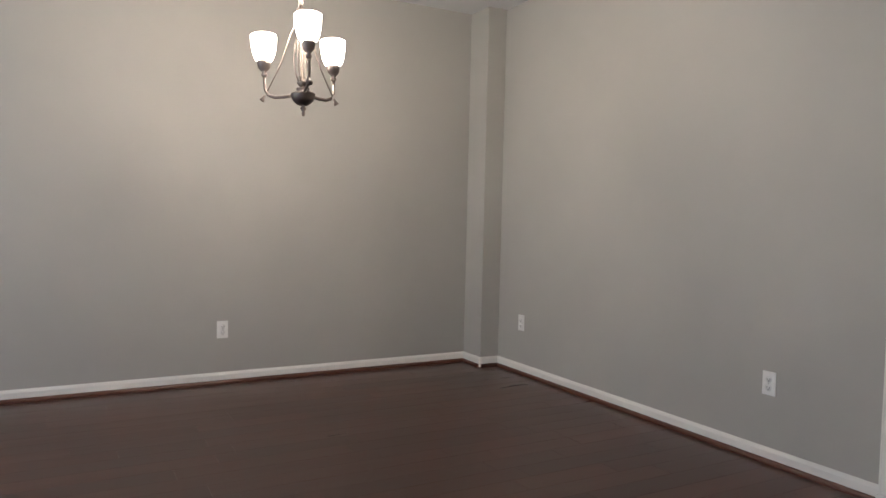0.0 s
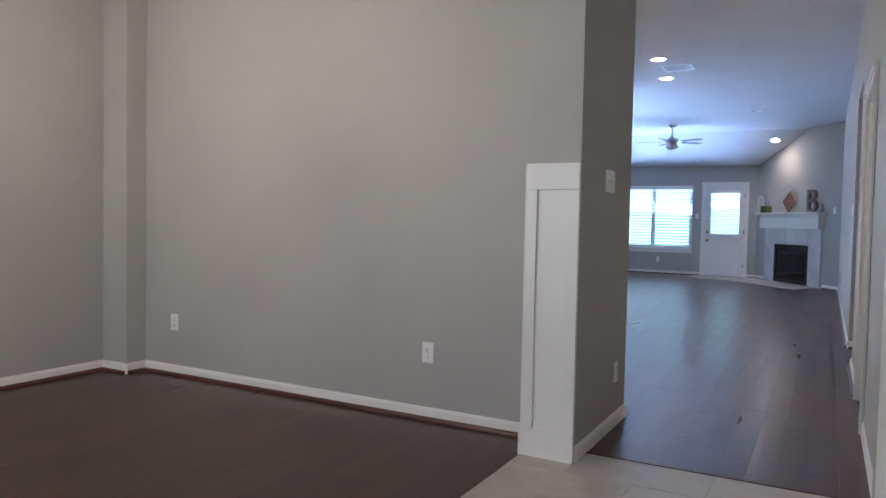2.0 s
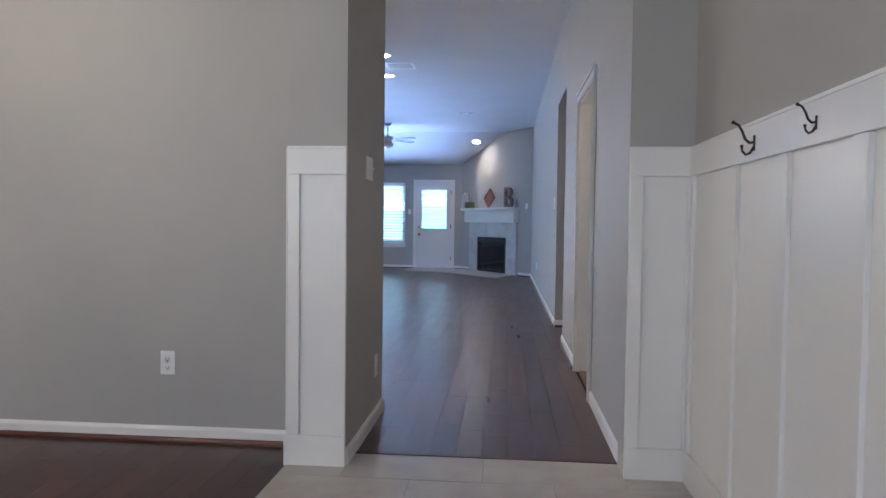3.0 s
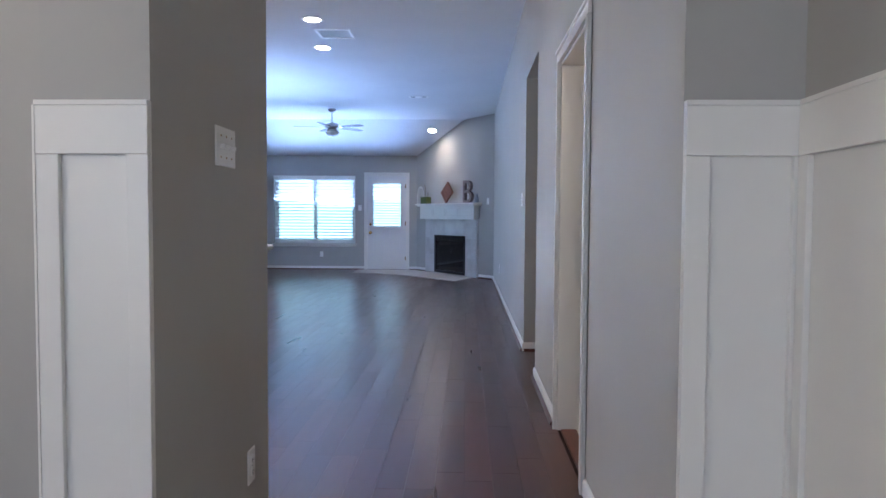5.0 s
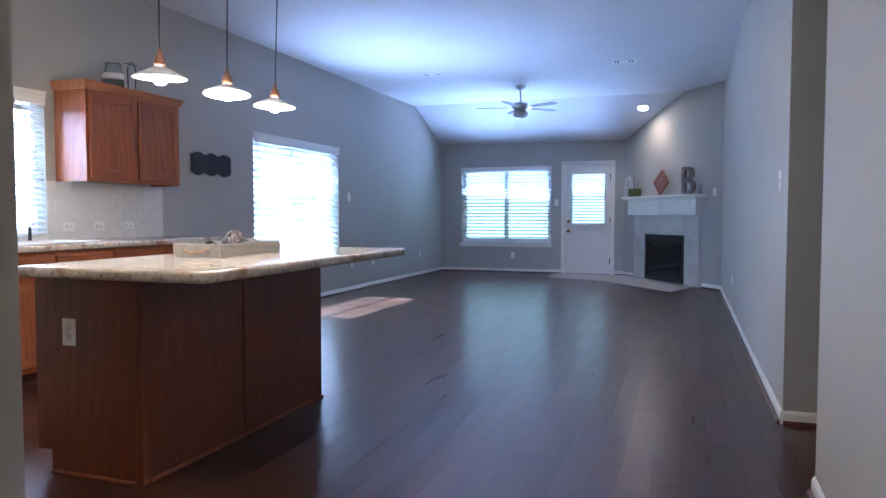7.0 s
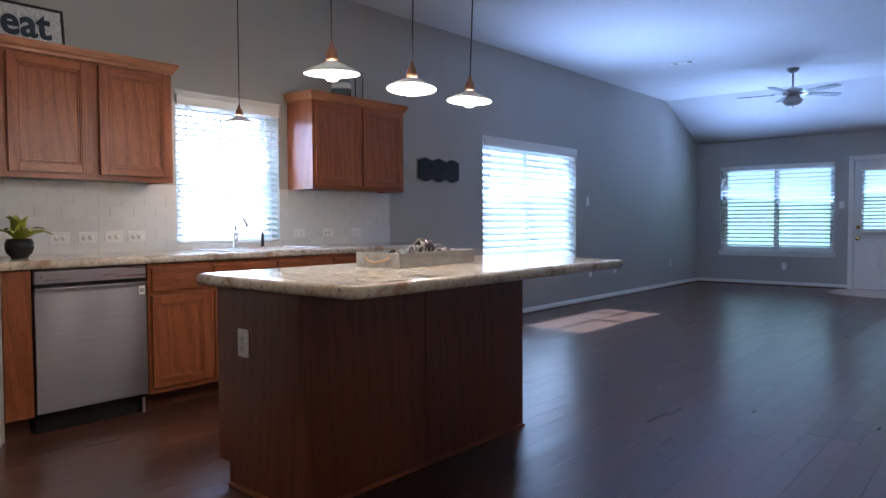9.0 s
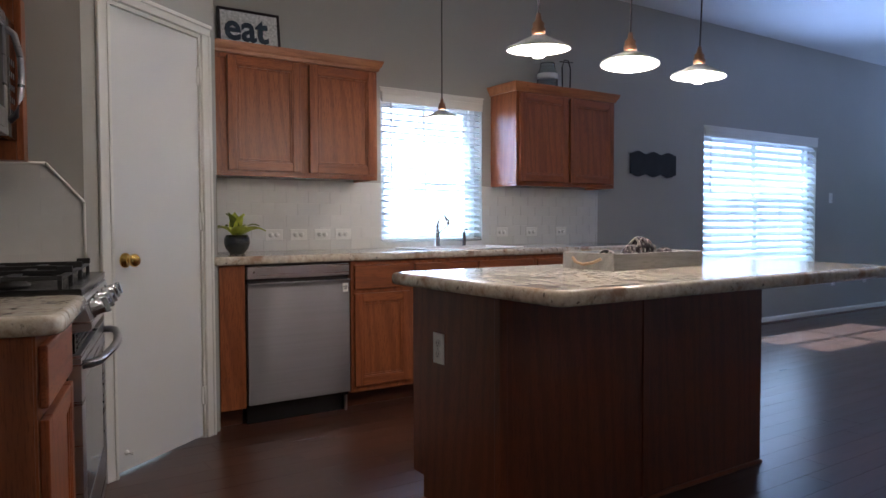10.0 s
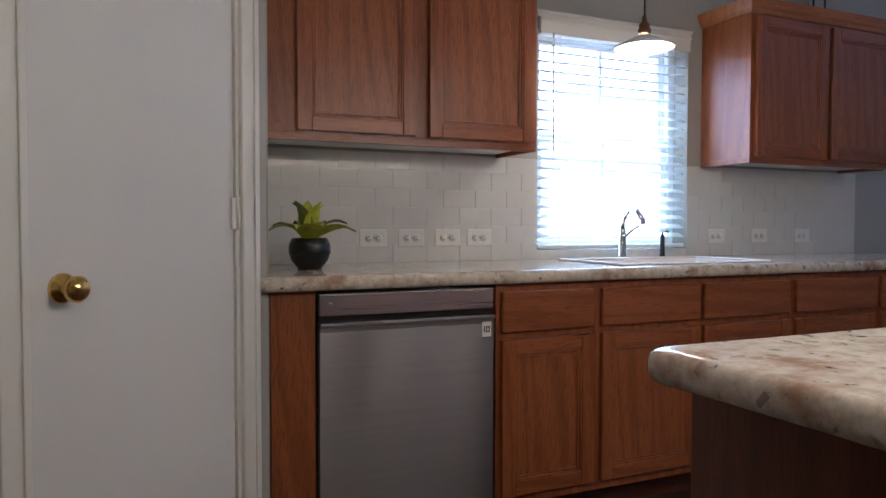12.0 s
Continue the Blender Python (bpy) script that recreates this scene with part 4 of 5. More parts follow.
# long counter: three stone pieces round the sink cut-out
SX0, SX1, SY0, SY1 = 7.36, 8.10, 5.16, 5.56
counter = thing("countertop", pose(5.962, 5.035, 0.87), "cream granite countertop with brown flecks and bullnose edge", "countertop")
cb = bullnose_slab((0, 0, 9.395 - 5.962, Y_BACK - 5.036), 0.0, CZ - 0.87)
stone = part("slab", cb, GRANITE, counter)
cut = new("cut", mesh_of("cut", boxes((SX0 - 5.962, SY0 - 5.035, -0.1, SX1 - 5.962, SY1 - 5.035, 0.2)), GRANITE))
mod = stone.modifiers.new("cut", "BOOLEAN")
mod.operation, mod.object, mod.solver = "DIFFERENCE", cut, "EXACT"
cut.matrix_world = pose(5.962, 5.035, 0.87)
bpy.context.view_layer.update()
fixed = bpy.data.meshes.new_from_object(stone.evaluated_get(bpy.context.evaluated_depsgraph_get()))
stone.modifiers.clear()
stone.data = fixed
bpy.data.objects.remove(cut)

sink = thing("sink", pose(SX0, SY0, CZ), "undermounted white enamel kitchen sink", "sink")
sw, sh = SX1 - SX0, SY1 - SY0
part("rim", boxes(*[(a, b, 0.001, c, d2, 0.008) for a, b, c, d2 in ((-0.02, -0.02, sw + 0.02, 0.01), (-0.02, sh - 0.01, sw + 0.02, sh + 0.02), (-0.02, 0.0105, 0.01, sh - 0.0105), (sw - 0.01, 0.0105, sw + 0.02, sh - 0.0105))], bevel=0.003), ENAMEL_WHITE, sink)
part("basin", boxes((0.002, 0.002, -0.19, sw - 0.002, sh - 0.002, -0.18), (0.002, 0.002, -0.18, 0.01, sh - 0.002, 0.0), (sw - 0.01, 0.002, -0.18, sw - 0.002, sh - 0.002, 0.0), (0.0105, 0.002, -0.18, sw - 0.0105, 0.01, 0.0), (0.0105, sh - 0.01, -0.18, sw - 0.0105, sh - 0.002, 0.0)), ENAMEL_WHITE, sink)
faucet = thing("faucet", pose(7.71, 5.615, CZ), "chrome single-lever kitchen faucet behind the sink", "faucet")
part("body", lathe([(0.0, 0), (0.028, 0.0), (0.028, 0.006), (0.02, 0.012), (0.017, 0.1), (0.015, 0.14), (0.0, 0.142)]), CHROME, faucet)
part("spout", tube([(0, 0, 0.13), (0, -0.01, 0.19), (0, -0.05, 0.225), (0, -0.1, 0.22), (0, -0.14, 0.18), (0, -0.145, 0.16)], [0.013, 0.013, 0.012, 0.012, 0.013, 0.015]), CHROME, faucet)
part("lever", tube([(0.015, 0, 0.1), (0.05, -0.005, 0.13), (0.085, -0.01, 0.15)], [0.007, 0.006, 0.005]), CHROME, faucet)
soap = thing("soap_dispenser", pose(7.95, 5.62, CZ), "slim dark soap dispenser beside the faucet", "soap dispenser")
part("bottle", lathe([(0.0, 0), (0.018, 0), (0.018, 0.004), (0.012, 0.012), (0.011, 0.1), (0.007, 0.11), (0.0, 0.111)]), DARK_METAL, soap)
part("spout", tube([(0, 0, 0.11), (0, -0.004, 0.125), (0, -0.04, 0.125)], 0.005), DARK_METAL, soap)


def dishwasher(m, w=0.598):
    top = thing("dishwasher", m, "brushed stainless steel dishwasher with pocket handle", "dishwasher")
    part("body", boxes((0, 0.03, 0.09, w, 0.58, 0.862)), BLACK, top)
    part("control_panel", boxes((0.002, 0.0, 0.79, w - 0.002, 0.0298, 0.858), bevel=0.003), STEEL_H, top)
    part("pocket", boxes((0.004, 0.012, 0.768, w - 0.004, 0.0298, 0.7895)), BLACK, top, "dark pocket of the handle")
    bm = bmesh.new()
    prof = [(0.0, 0.115), (0.0, 0.74), (-0.004, 0.752), (-0.014, 0.762), (-0.014, 0.768), (0.004, 0.768), (0.0295, 0.76), (0.0295, 0.115)]
    e0 = [bm.verts.new((0.002, y, z)) for y, z in prof]
    e1 = [bm.verts.new((w - 0.002, y, z)) for y, z in prof]
    bm.faces.new(e0), bm.faces.new(e1)
    for k in range(len(prof)):
        bm.faces.new((e0[k], e0[(k + 1) % len(prof)], e1[(k + 1) % len(prof)], e1[k]))
    bmesh.ops.recalc_face_normals(bm, faces=bm.faces)
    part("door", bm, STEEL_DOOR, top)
    bd = part("badge", boxes((w - 0.046, -0.002, 0.695, w - 0.012, -0.0002, 0.745)), PLASTIC, top, "small pale service sticker")
    part("mark", boxes((w - 0.04, -0.0028, 0.71, w - 0.036, -0.0021, 0.73), *ring(w - 0.032, w - 0.018, 0.71, 0.73, 0.004, -0.0028, -0.0021)), SLOT, bd)
    part("logo", moved(lathe([(0, 0), (0.007, 0), (0.007, 0.001), (0, 0.001)], 12), pose(0.035, 0.0, 0.828, 90, 0, 0)), CHROME, top)
    part("kick_plate", boxes((0.01, 0.06, 0.0, w - 0.01, 0.09, 0.0895)), BLACK, top)
    part("leg", boxes((w - 0.02, 0.03, 0.0, w - 0.008, 0.05, 0.0895)), STEEL, top)
    return top


dishwasher(pose(6.145, FRONT - 0.018, 0))

# counter outlets, lying plates
for x in (6.525, 6.69, 6.855, 7.005, 8.36, 8.66, 8.98):
    copy_thing(OUT, pose(x, Y_BACK - 0.0045, 1.015, 0, 90, 0))

# plant in a black pot
def leaf(length, width, lift, curl):
    bm = bmesh.new()
    rows = []
    for k in range(7):
        t = k / 6
        r = length * t
        w = width * math.sin(math.pi * (0.12 + 0.88 * t) ** 0.8) * (1 - 0.1 * t) + 0.001
        z = lift * math.sin(t * 1.7) - curl * t * t
        rows.append([bm.verts.new((r, -w, z + 0.006)), bm.verts.new((r, 0, z)), bm.verts.new((r, w, z + 0.006))])
    for a, b in zip(rows, rows[1:]):
        bm.faces.new((a[0], a[1], b[1], b[0])).smooth = True
        bm.faces.new((a[1], a[2], b[2], b[1])).smooth = True
    return bm


LEAF = plain("yellow_green_leaf", (0.40, 0.43, 0.045), 0.45, 0.25, 30, 0.1)
LEAF_DARK = plain("olive_green_leaf", (0.16, 0.19, 0.035), 0.45, 0.3, 30, 0.1)
plant = thing("potted_plant", pose(6.19, 5.37, CZ), "yellow-green leafy plant in a round black pot", "potted plant")
part("pot", lathe([(0.0, 0.0), (0.04, 0.0), (0.043, 0.008), (0.062, 0.03), (0.072, 0.06), (0.07, 0.088), (0.06, 0.108), (0.054, 0.108), (0.052, 0.09), (0.0, 0.088)], 28), BLACK, plant, "matt black round pot")
part("soil", lathe([(0.0, 0.094), (0.052, 0.0935), (0.05, 0.092), (0, 0.09)], 16), plain("soil", (0.03, 0.02, 0.012), 0.95), plant)
for k in range(13):
    low = k < 8
    part("leaf", moved(leaf(random.uniform(0.14, 0.175) if low else random.uniform(0.12, 0.15), random.uniform(0.03, 0.038), random.uniform(0.06, 0.08) if low else 0.06, random.uniform(0.03, 0.06) if low else 0.01), pose(0, 0, 0.098, random.uniform(-20, 20), -random.uniform(2, 14) - (0 if low else 32), k * 137.5)), LEAF if k % 3 else LEAF_DARK, plant)

# pendants
def pendant(m, drop, label, shade, inner, r=0.112):
    top = thing("pendant_lamp", m, label, "pendant lamp", "kitchen pendant lamps")
    body = part("shade", lathe([(0.022, 0.05), (0.03, 0.044), (0.05, 0.036), (r, 0.006), (r + 0.002, 0.0), (r, -0.002), (r - 0.004, 0.003), (0.05, 0.031), (0.022, 0.042)], 36), shade, top)
    part("lining", lathe([(0.02, 0.038), (0.05, 0.0285), (r - 0.004, 0.001), (r - 0.006, 0.0), (0.05, 0.026), (0.02, 0.035)], 36), inner, body, "lit white inside of the shade")
    part("socket", lathe([(0.0, 0.05), (0.024, 0.055), (0.026, 0.07), (0.02, 0.078), (0.022, 0.09), (0.012, 0.1), (0.008, 0.125), (0.0, 0.126)]), COPPER, top, "copper socket cap")
    part("bulb", lathe([(0.0, -0.03), (0.018, -0.027), (0.03, -0.012), (0.033, 0.004), (0.028, 0.02), (0.016, 0.036), (0.0, 0.043)], 18), BULB, top)
    part("cord", tube([(0, 0, 0.125), (0.001, 0, (drop + 0.1) / 2), (0, 0, drop - 0.02)], 0.0035, 8), DARK_METAL, top)
    part("canopy", lathe([(0.0, drop - 0.03), (0.012, drop - 0.03), (0.055, drop - 0.014), (0.06, drop - 0.001), (0.0, drop - 0.0005)]), COPPER, top)
    return top


LINING = glow("lit_shade_lining", (1.0, 0.93, 0.86), 2.5)
P1 = pendant(pose(6.635, 3.3, 1.70, 2, -2, 0), LIV_Z - 1.70, "white enamel pendant lamp with copper socket over the island", ENAMEL_WHITE, LINING)
copy_thing(P1, pose(7.105, 3.3, 1.705, -2, 4, 0))
copy_thing(P1, pose(7.53, 3.3, 1.705, 1, 2, 0))
pendant(pose(7.48, 5.2, 1.765), LIV_Z - 1.765, "white enamel pendant lamp over the sink", ENAMEL_WHITE, LINING, 0.115)
for k, (x, y, z) in enumerate(((6.635, 3.3, 1.64), (7.105, 3.3, 1.645), (7.53, 3.3, 1.645), (7.48, 5.2, 1.7))):
    bulb("pendant_bulb", (x, y, z), 15.0 if k < 3 else 6.0, (1.0, 0.87, 0.72), 0.04)

# blackboard plaque on the wall
bm = bmesh.new()
n = 40
pts = []
for k in range(n + 1):
    t = k / n
    pts.append((0.62 * t, 0.205 - 0.012 * math.cos(t * math.pi * 6)))
for k in range(n + 1):
    t = 1 - k / n
    pts.append((0.62 * t, 0.012 * math.cos(t * math.pi * 6)))
lo = [bm.verts.new((x, 0, z)) for x, z in pts]
hi = [bm.verts.new((x, -0.014, z)) for x, z in pts]
bm.faces.new(lo), bm.faces.new(hi)
for k in range(len(pts)):
    bm.faces.new((lo[k], lo[(k + 1) % len(pts)], hi[(k + 1) % len(pts)], hi[k]))
bmesh.ops.recalc_face_normals(bm, faces=bm.faces)
plaque = thing("wall_plaque", pose(9.8, Y_BACK, 1.51), "blank black chalkboard plaque with wavy edge", "wall plaque")
part("backing", moved(bm.copy(), Matrix.Diagonal((1.04, 0.5, 1.1, 1)) @ pose(-0.012, 0, -0.01)), GREY_WOOD, plaque, "pale worn edge of the plaque")
part("board", moved(bm, pose(0, -0.0075, 0)), plain("chalkboard", (0.016, 0.017, 0.022), 0.7, 0.3, 8), plaque)


def letters(name, text, size, depth, material, parent, m, label="", heavy=0.0):
    cu = bpy.data.curves.new(name, "FONT")
    cu.body, cu.size, cu.extrude, cu.resolution_u, cu.offset = text, size, depth, 3, size * heavy
    tmp = bpy.data.objects.new("tmp", cu)
    scene.collection.objects.link(tmp)
    bpy.context.view_layer.update()
    me = bpy.data.meshes.new_from_object(tmp.evaluated_get(bpy.context.evaluated_depsgraph_get()))
    bpy.data.objects.remove(tmp)
    me.materials.clear()
    me.materials.append(material)
    me.transform(m)
    ob = new(name, me)
    ob.parent = parent
    return tagged(ob, label)


NAVY = plain("navy_letter", (0.02, 0.035, 0.06), 0.6)
sign = thing("sign", pose(6.17, 5.60, UPZ1 + 0.064, -8, 0, 0), "framed white sign with dark letters on the cabinet", "sign")
part("board", boxes((0.012, 0.0, 0.012, 0.368, 0.008, 0.248)), plain("worn_white_board", (0.6, 0.6, 0.6), 0.7, 0.35, 60, 0.3), sign)
part("frame", boxes(*ring(0, 0.38, 0, 0.26, 0.014, -0.01, 0.014), bevel=0.002), DARK_METAL, sign)
letters("lettering", "eat", 0.235, 0.003, NAVY, sign, pose(0.035, -0.004, 0.07, 90, 0, 0) @ Matrix.Diagonal((0.92, 1, 1, 1)), heavy=0.022)

# glass jar and wire decor on the other cabinet
jar = thing("glass_jar", pose(8.70, 5.55, UPZ1 + 0.064), "clear glass jar with a white band on the cabinet", "jar")
part("glass", lathe([(0.0, 0.0), (0.075, 0.0), (0.08, 0.01), (0.08, 0.13), (0.06, 0.165), (0.055, 0.2), (0.062, 0.205), (0.058, 0.21), (0.052, 0.2), (0.056, 0.163), (0.075, 0.128), (0.075, 0.012), (0.0, 0.006)], 28), glass("jar_glass", (0.9, 0.95, 0.95), 0.03), jar)
part("band", lathe([(0.081, 0.085), (0.083, 0.087), (0.083, 0.125), (0.081, 0.127)], 28), ENAMEL_WHITE, jar)
wire = thing("wire_stand", pose(8.9, 5.55, UPZ1 + 0.064), "thin dark wire stand on the cabinet", "wire stand")
part("base", boxes((-0.05, -0.04, 0, 0.05, 0.04, 0.008), bevel=0.002), DARK_METAL, wire)
part("frame", tube([(-0.04, 0, 0.008), (-0.045, 0, 0.2), (-0.02, 0, 0.26), (0.02, 0, 0.26), (0.045, 0, 0.2), (0.04, 0, 0.008)], 0.005, 8), DARK_METAL, wire)
part("crossbar", tube([(-0.07, 0, 0.24), (0.07, 0, 0.25)], 0.004, 8), DARK_METAL, wire)

# ---- island ----
island = thing("kitchen_island", pose(6.40, 3.22, 0), "dark oak kitchen island with panelled back, shade put into its colour", "kitchen island")
IW, ID, IH = 1.49, 0.56, 0.853
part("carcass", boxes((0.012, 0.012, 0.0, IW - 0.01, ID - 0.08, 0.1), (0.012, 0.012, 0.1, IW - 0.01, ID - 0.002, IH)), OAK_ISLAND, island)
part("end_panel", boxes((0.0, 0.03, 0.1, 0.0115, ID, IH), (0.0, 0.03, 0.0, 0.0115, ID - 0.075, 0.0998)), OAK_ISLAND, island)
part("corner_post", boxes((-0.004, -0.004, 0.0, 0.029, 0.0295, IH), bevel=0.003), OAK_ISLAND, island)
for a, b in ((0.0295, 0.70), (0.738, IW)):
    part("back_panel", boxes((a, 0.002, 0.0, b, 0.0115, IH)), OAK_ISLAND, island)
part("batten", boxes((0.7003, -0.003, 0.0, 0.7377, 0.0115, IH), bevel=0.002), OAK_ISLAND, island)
part("shoe", boxes((-0.016, 0.03, 0.0, -0.0005, ID - 0.08, 0.018), bevel=0.005), OAK_Y, island)
part("shoe", boxes((0.0295, -0.014, 0.0, IW, 0.0018, 0.018), bevel=0.005), OAK_X, island)
for k in range(3):
    cab_door("door", island, pose(IW - 0.02 - k * 0.475, ID - 0.0015, 0.14, 0, 0, 180), 0.45, IH - 0.17)
itop = thing("island_top", pose(6.275, 2.80, 0.8535), "cream granite island top with brown flecks and bullnose edge", "countertop")
part("slab", bullnose_slab((0, 0, 1.96, 0.955), 0, 0.047), GRANITE, itop)
copy_thing(OUT, pose(6.40, 3.59, 0.616, 0, 0, -90))

tray = thing("tray", pose(6.98, 3.26, 0.9007, 0, 0, 2), "grey washed wooden tray with rope handles", "tray")
TW, TD, TH = 0.56, 0.27, 0.066
part("base", boxes((0.008, 0.008, 0.001, TW - 0.008, TD - 0.008, 0.009)), GREY_WOOD, tray)
for row in ((0, 0, 0.0, TW, 0.0078, TH), (0, TD - 0.0078, 0.0, TW, TD, TH), (0, 0.008, 0.0, 0.0078, TD - 0.008, TH), (TW - 0.0078, 0.008, 0.0, TW, TD - 0.008, TH)):
    part("side", boxes(row, bevel=0.0015), GREY_WOOD, tray)
ROPE = plain("tan_rope", (0.45, 0.3, 0.2), 0.9, 0.3, 200, 0.4)
for x in (-0.004, TW + 0.004):
    sgn = -1 if x < 0 else 1
    part("rope_handle", tube([(x, 0.06, 0.045), (x + sgn * 0.016, 0.09, 0.03), (x + sgn * 0.022, TD / 2, 0.022), (x + sgn * 0.016, TD - 0.09, 0.03), (x, TD - 0.06, 0.045)], 0.006, 8), ROPE, tray)


TWIG = plain("grey_twig", (0.16, 0.14, 0.13), 0.6, 0.2, 60, 0.1)


def twig_ball(m, r, label):
    top = thing("decor_ball", m, label, "decor ball", "decor balls in the tray")
    for k in range(12):
        u = Vector((random.gauss(0, 1), random.gauss(0, 1), random.gauss(0, 1))).normalized()
        w = u.orthogonal().normalized()
        v = u.cross(w)
        rr = r * random.uniform(0.9, 1.0)
        part("twig_ring", tube([(rr * (math.cos(t) * w + math.sin(t) * v)) + Vector((0, 0, r)) for t in [j * math.pi / 9 for j in range(19)]], 0.0045, 6), (DARK_METAL, TWIG, DARK_METAL)[k % 3], top)
    return top


twig_ball(pose(7.30, 3.41, 0.91), 0.058, "large woven ball of dark and silver twigs")
twig_ball(pose(7.19, 3.36, 0.91), 0.042, "small woven ball of dark twigs")
twig_ball(pose(7.09, 3.40, 0.91), 0.034, "small woven ball of dark twigs")
twig_ball(pose(7.42, 3.38, 0.91), 0.036, "small woven ball of dark twigs")

# ---- range corner ----
RZ = 0.893
base_cabinet(RW @ pose(0.575, -0.485, 0, 0, 0, 90), 0.46, RZ - 0.045, 1, "oak base cabinet beside the range", depth=0.57)
rtop = thing("countertop", RW @ pose(0.002, -0.51, RZ - 0.0448), "short cream granite countertop beside the range", "countertop")
part("slab", bullnose_slab((0, 0, 0.632, 0.50), 0, 0.0445), GRANITE, rtop)
rstrip = thing("countertop", RW @ pose(0.002, 0.806, RZ - 0.0448), "narrow cream granite strip between range and wall", "countertop")
part("slab", bullnose_slab((0, 0, 0.60, 0.152), 0, 0.0445), GRANITE, rstrip)
part("support", boxes((0, 0.004, -0.845, 0.53, 0.150, -0.0005)), OAK_Z, rstrip)


def gas_range(m, w=0.79):
    """Local x is depth from the wall to the front, y runs along the front."""
    top = thing("gas_range", m, "stainless gas range with black cast iron grates and chrome knobs", "range")
    D = 0.57
    part("body", boxes((0.01, 0, 0.06, D, w, 0.88)), BLACK, top)
    part("cooktop", boxes((0.0, -0.001, 0.8805, D + 0.04, w + 0.001, 0.905), bevel=0.004), BLACK, top)
    bm = bmesh.new()
    prof = [(D + 0.0005, 0.78), (D + 0.062, 0.785), (D + 0.064, 0.80), (D + 0.042, 0.872), (D + 0.03, 0.8795), (D + 0.0005, 0.8795)]
    e0 = [bm.verts.new((x, 0.0, z)) for x, z in prof]
    e1 = [bm.verts.new((x, w, z)) for x, z in prof]
    bm.faces.new(e0), bm.faces.new(e1)
    for k in range(len(prof)):
        bm.faces.new((e0[k], e0[(k + 1) % len(prof)], e1[(k + 1) % len(prof)], e1[k]))
    bmesh.ops.recalc_face_normals(bm, faces=bm.faces)
    cp = part("control_panel", bm, STEEL_H, top)
    for k in range(5):
        y = w * (0.13 + 0.185 * k)
        kb = part("knob", moved(lathe([(0.0, 0.0), (0.027, 0.0), (0.027, 0.006), (0.022, 0.01), (0.021, 0.034), (0.018, 0.038), (0.0, 0.039)], 22), pose(D + 0.053, y, 0.835, 0, 73, 0)), CHROME, cp)
        part("grip", moved(boxes((-0.022, -0.006, 0.034, 0.022, 0.006, 0.052), bevel=0.003), pose(D + 0.053, y, 0.835, 0, 73, 0)), CHROME, kb)
    for z in (0.764, 0.748, 0.732):
        part("vent_slot", boxes((D + 0.0205, 0.05, z - 0.004, D + 0.0225, w - 0.05, z + 0.004)), SLOT, top)
    part("vent_strip", boxes((D + 0.0005, 0.0, 0.722, D + 0.02, w, 0.7795)), BLACK, top)
    od = part("oven_door", boxes(*[(D + 0.0005, a, z0, D + 0.035, b, z1) for a, b, z0, z1 in ((0.0, 0.09, 0.17, 0.72), (w - 0.09, w, 0.17, 0.72), (0.0902, w - 0.0902, 0.17, 0.25), (0.0902, w - 0.0902, 0.63, 0.72))], bevel=0.002), STEEL_H, top)
    part("oven_glass", boxes((D + 0.01, 0.091, 0.251, D + 0.033, w - 0.091, 0.629)), BLACK_GLASS, od)
    pts = [(D + 0.035, 0.03, 0.685), (D + 0.06, 0.04, 0.687), (D + 0.08, 0.09, 0.688), (D + 0.098, 0.25, 0.69), (D + 0.104, w / 2, 0.69), (D + 0.098, w - 0.25, 0.69), (D + 0.08, w - 0.09, 0.688), (D + 0.06, w - 0.04, 0.687), (D + 0.035, w - 0.03, 0.685)]
    part("handle", moved(tube(pts, 0.013, 12), pose(0, 0, 0)), STEEL_H, od)
    part("drawer", boxes((D + 0.0005, 0.0, 0.062, D + 0.03, w, 0.165), bevel=0.002), STEEL_H, top)
    part("foot", boxes((0.05, 0.02, 0.0, D - 0.02, 0.06, 0.0595), (0.05, w - 0.06, 0.0, D - 0.02, w - 0.02, 0.0595)), BLACK, top)
    for g in range(3):
        y0 = 0.015 + g * (w - 0.03) / 3
        y1 = y0 + (w - 0.03) / 3 - 0.006
        rows = ring(0.03, D - 0.01, y0, y1, 0.012, 0.931, 0.943)
        gr = part("grate", boxes(*[(r[0], r[2], r[1], r[3], r[5], r[4]) for r in rows],
                                 *[(x - 0.006, y0 + 0.0125, 0.932, x + 0.006, y1 - 0.0125, 0.945) for x in (0.14, 0.28, 0.42)],
                                 (0.0425, (y0 + y1) / 2 - 0.006, 0.945, D - 0.0225, (y0 + y1) / 2 + 0.006, 0.953),
                                 *[(x, y, 0.905, x + 0.012, y + 0.012, 0.9308) for x in (0.03, D - 0.022) for y in (y0, y1 - 0.012)], bevel=0.002), CAST_IRON, top)
        part("grate_horn", boxes((D - 0.04, (y0 + y1) / 2 - 0.006, 0.945, D + 0.004, (y0 + y1) / 2 + 0.006, 0.964), bevel=0.003), CAST_IRON, gr)
        for x in ((0.16, 0.42) if g != 1 else (0.29,)):
            part("burner_cap", moved(lathe([(0.0, 0.0), (0.045, 0.0), (0.045, 0.01), (0.035, 0.012), (0.034, 0.02), (0.0, 0.022)], 20), pose(x, (y0 + y1) / 2, 0.905)), CAST_IRON, top)
    return top


gas_range(RW @ pose(0.008, 0.004, 0))

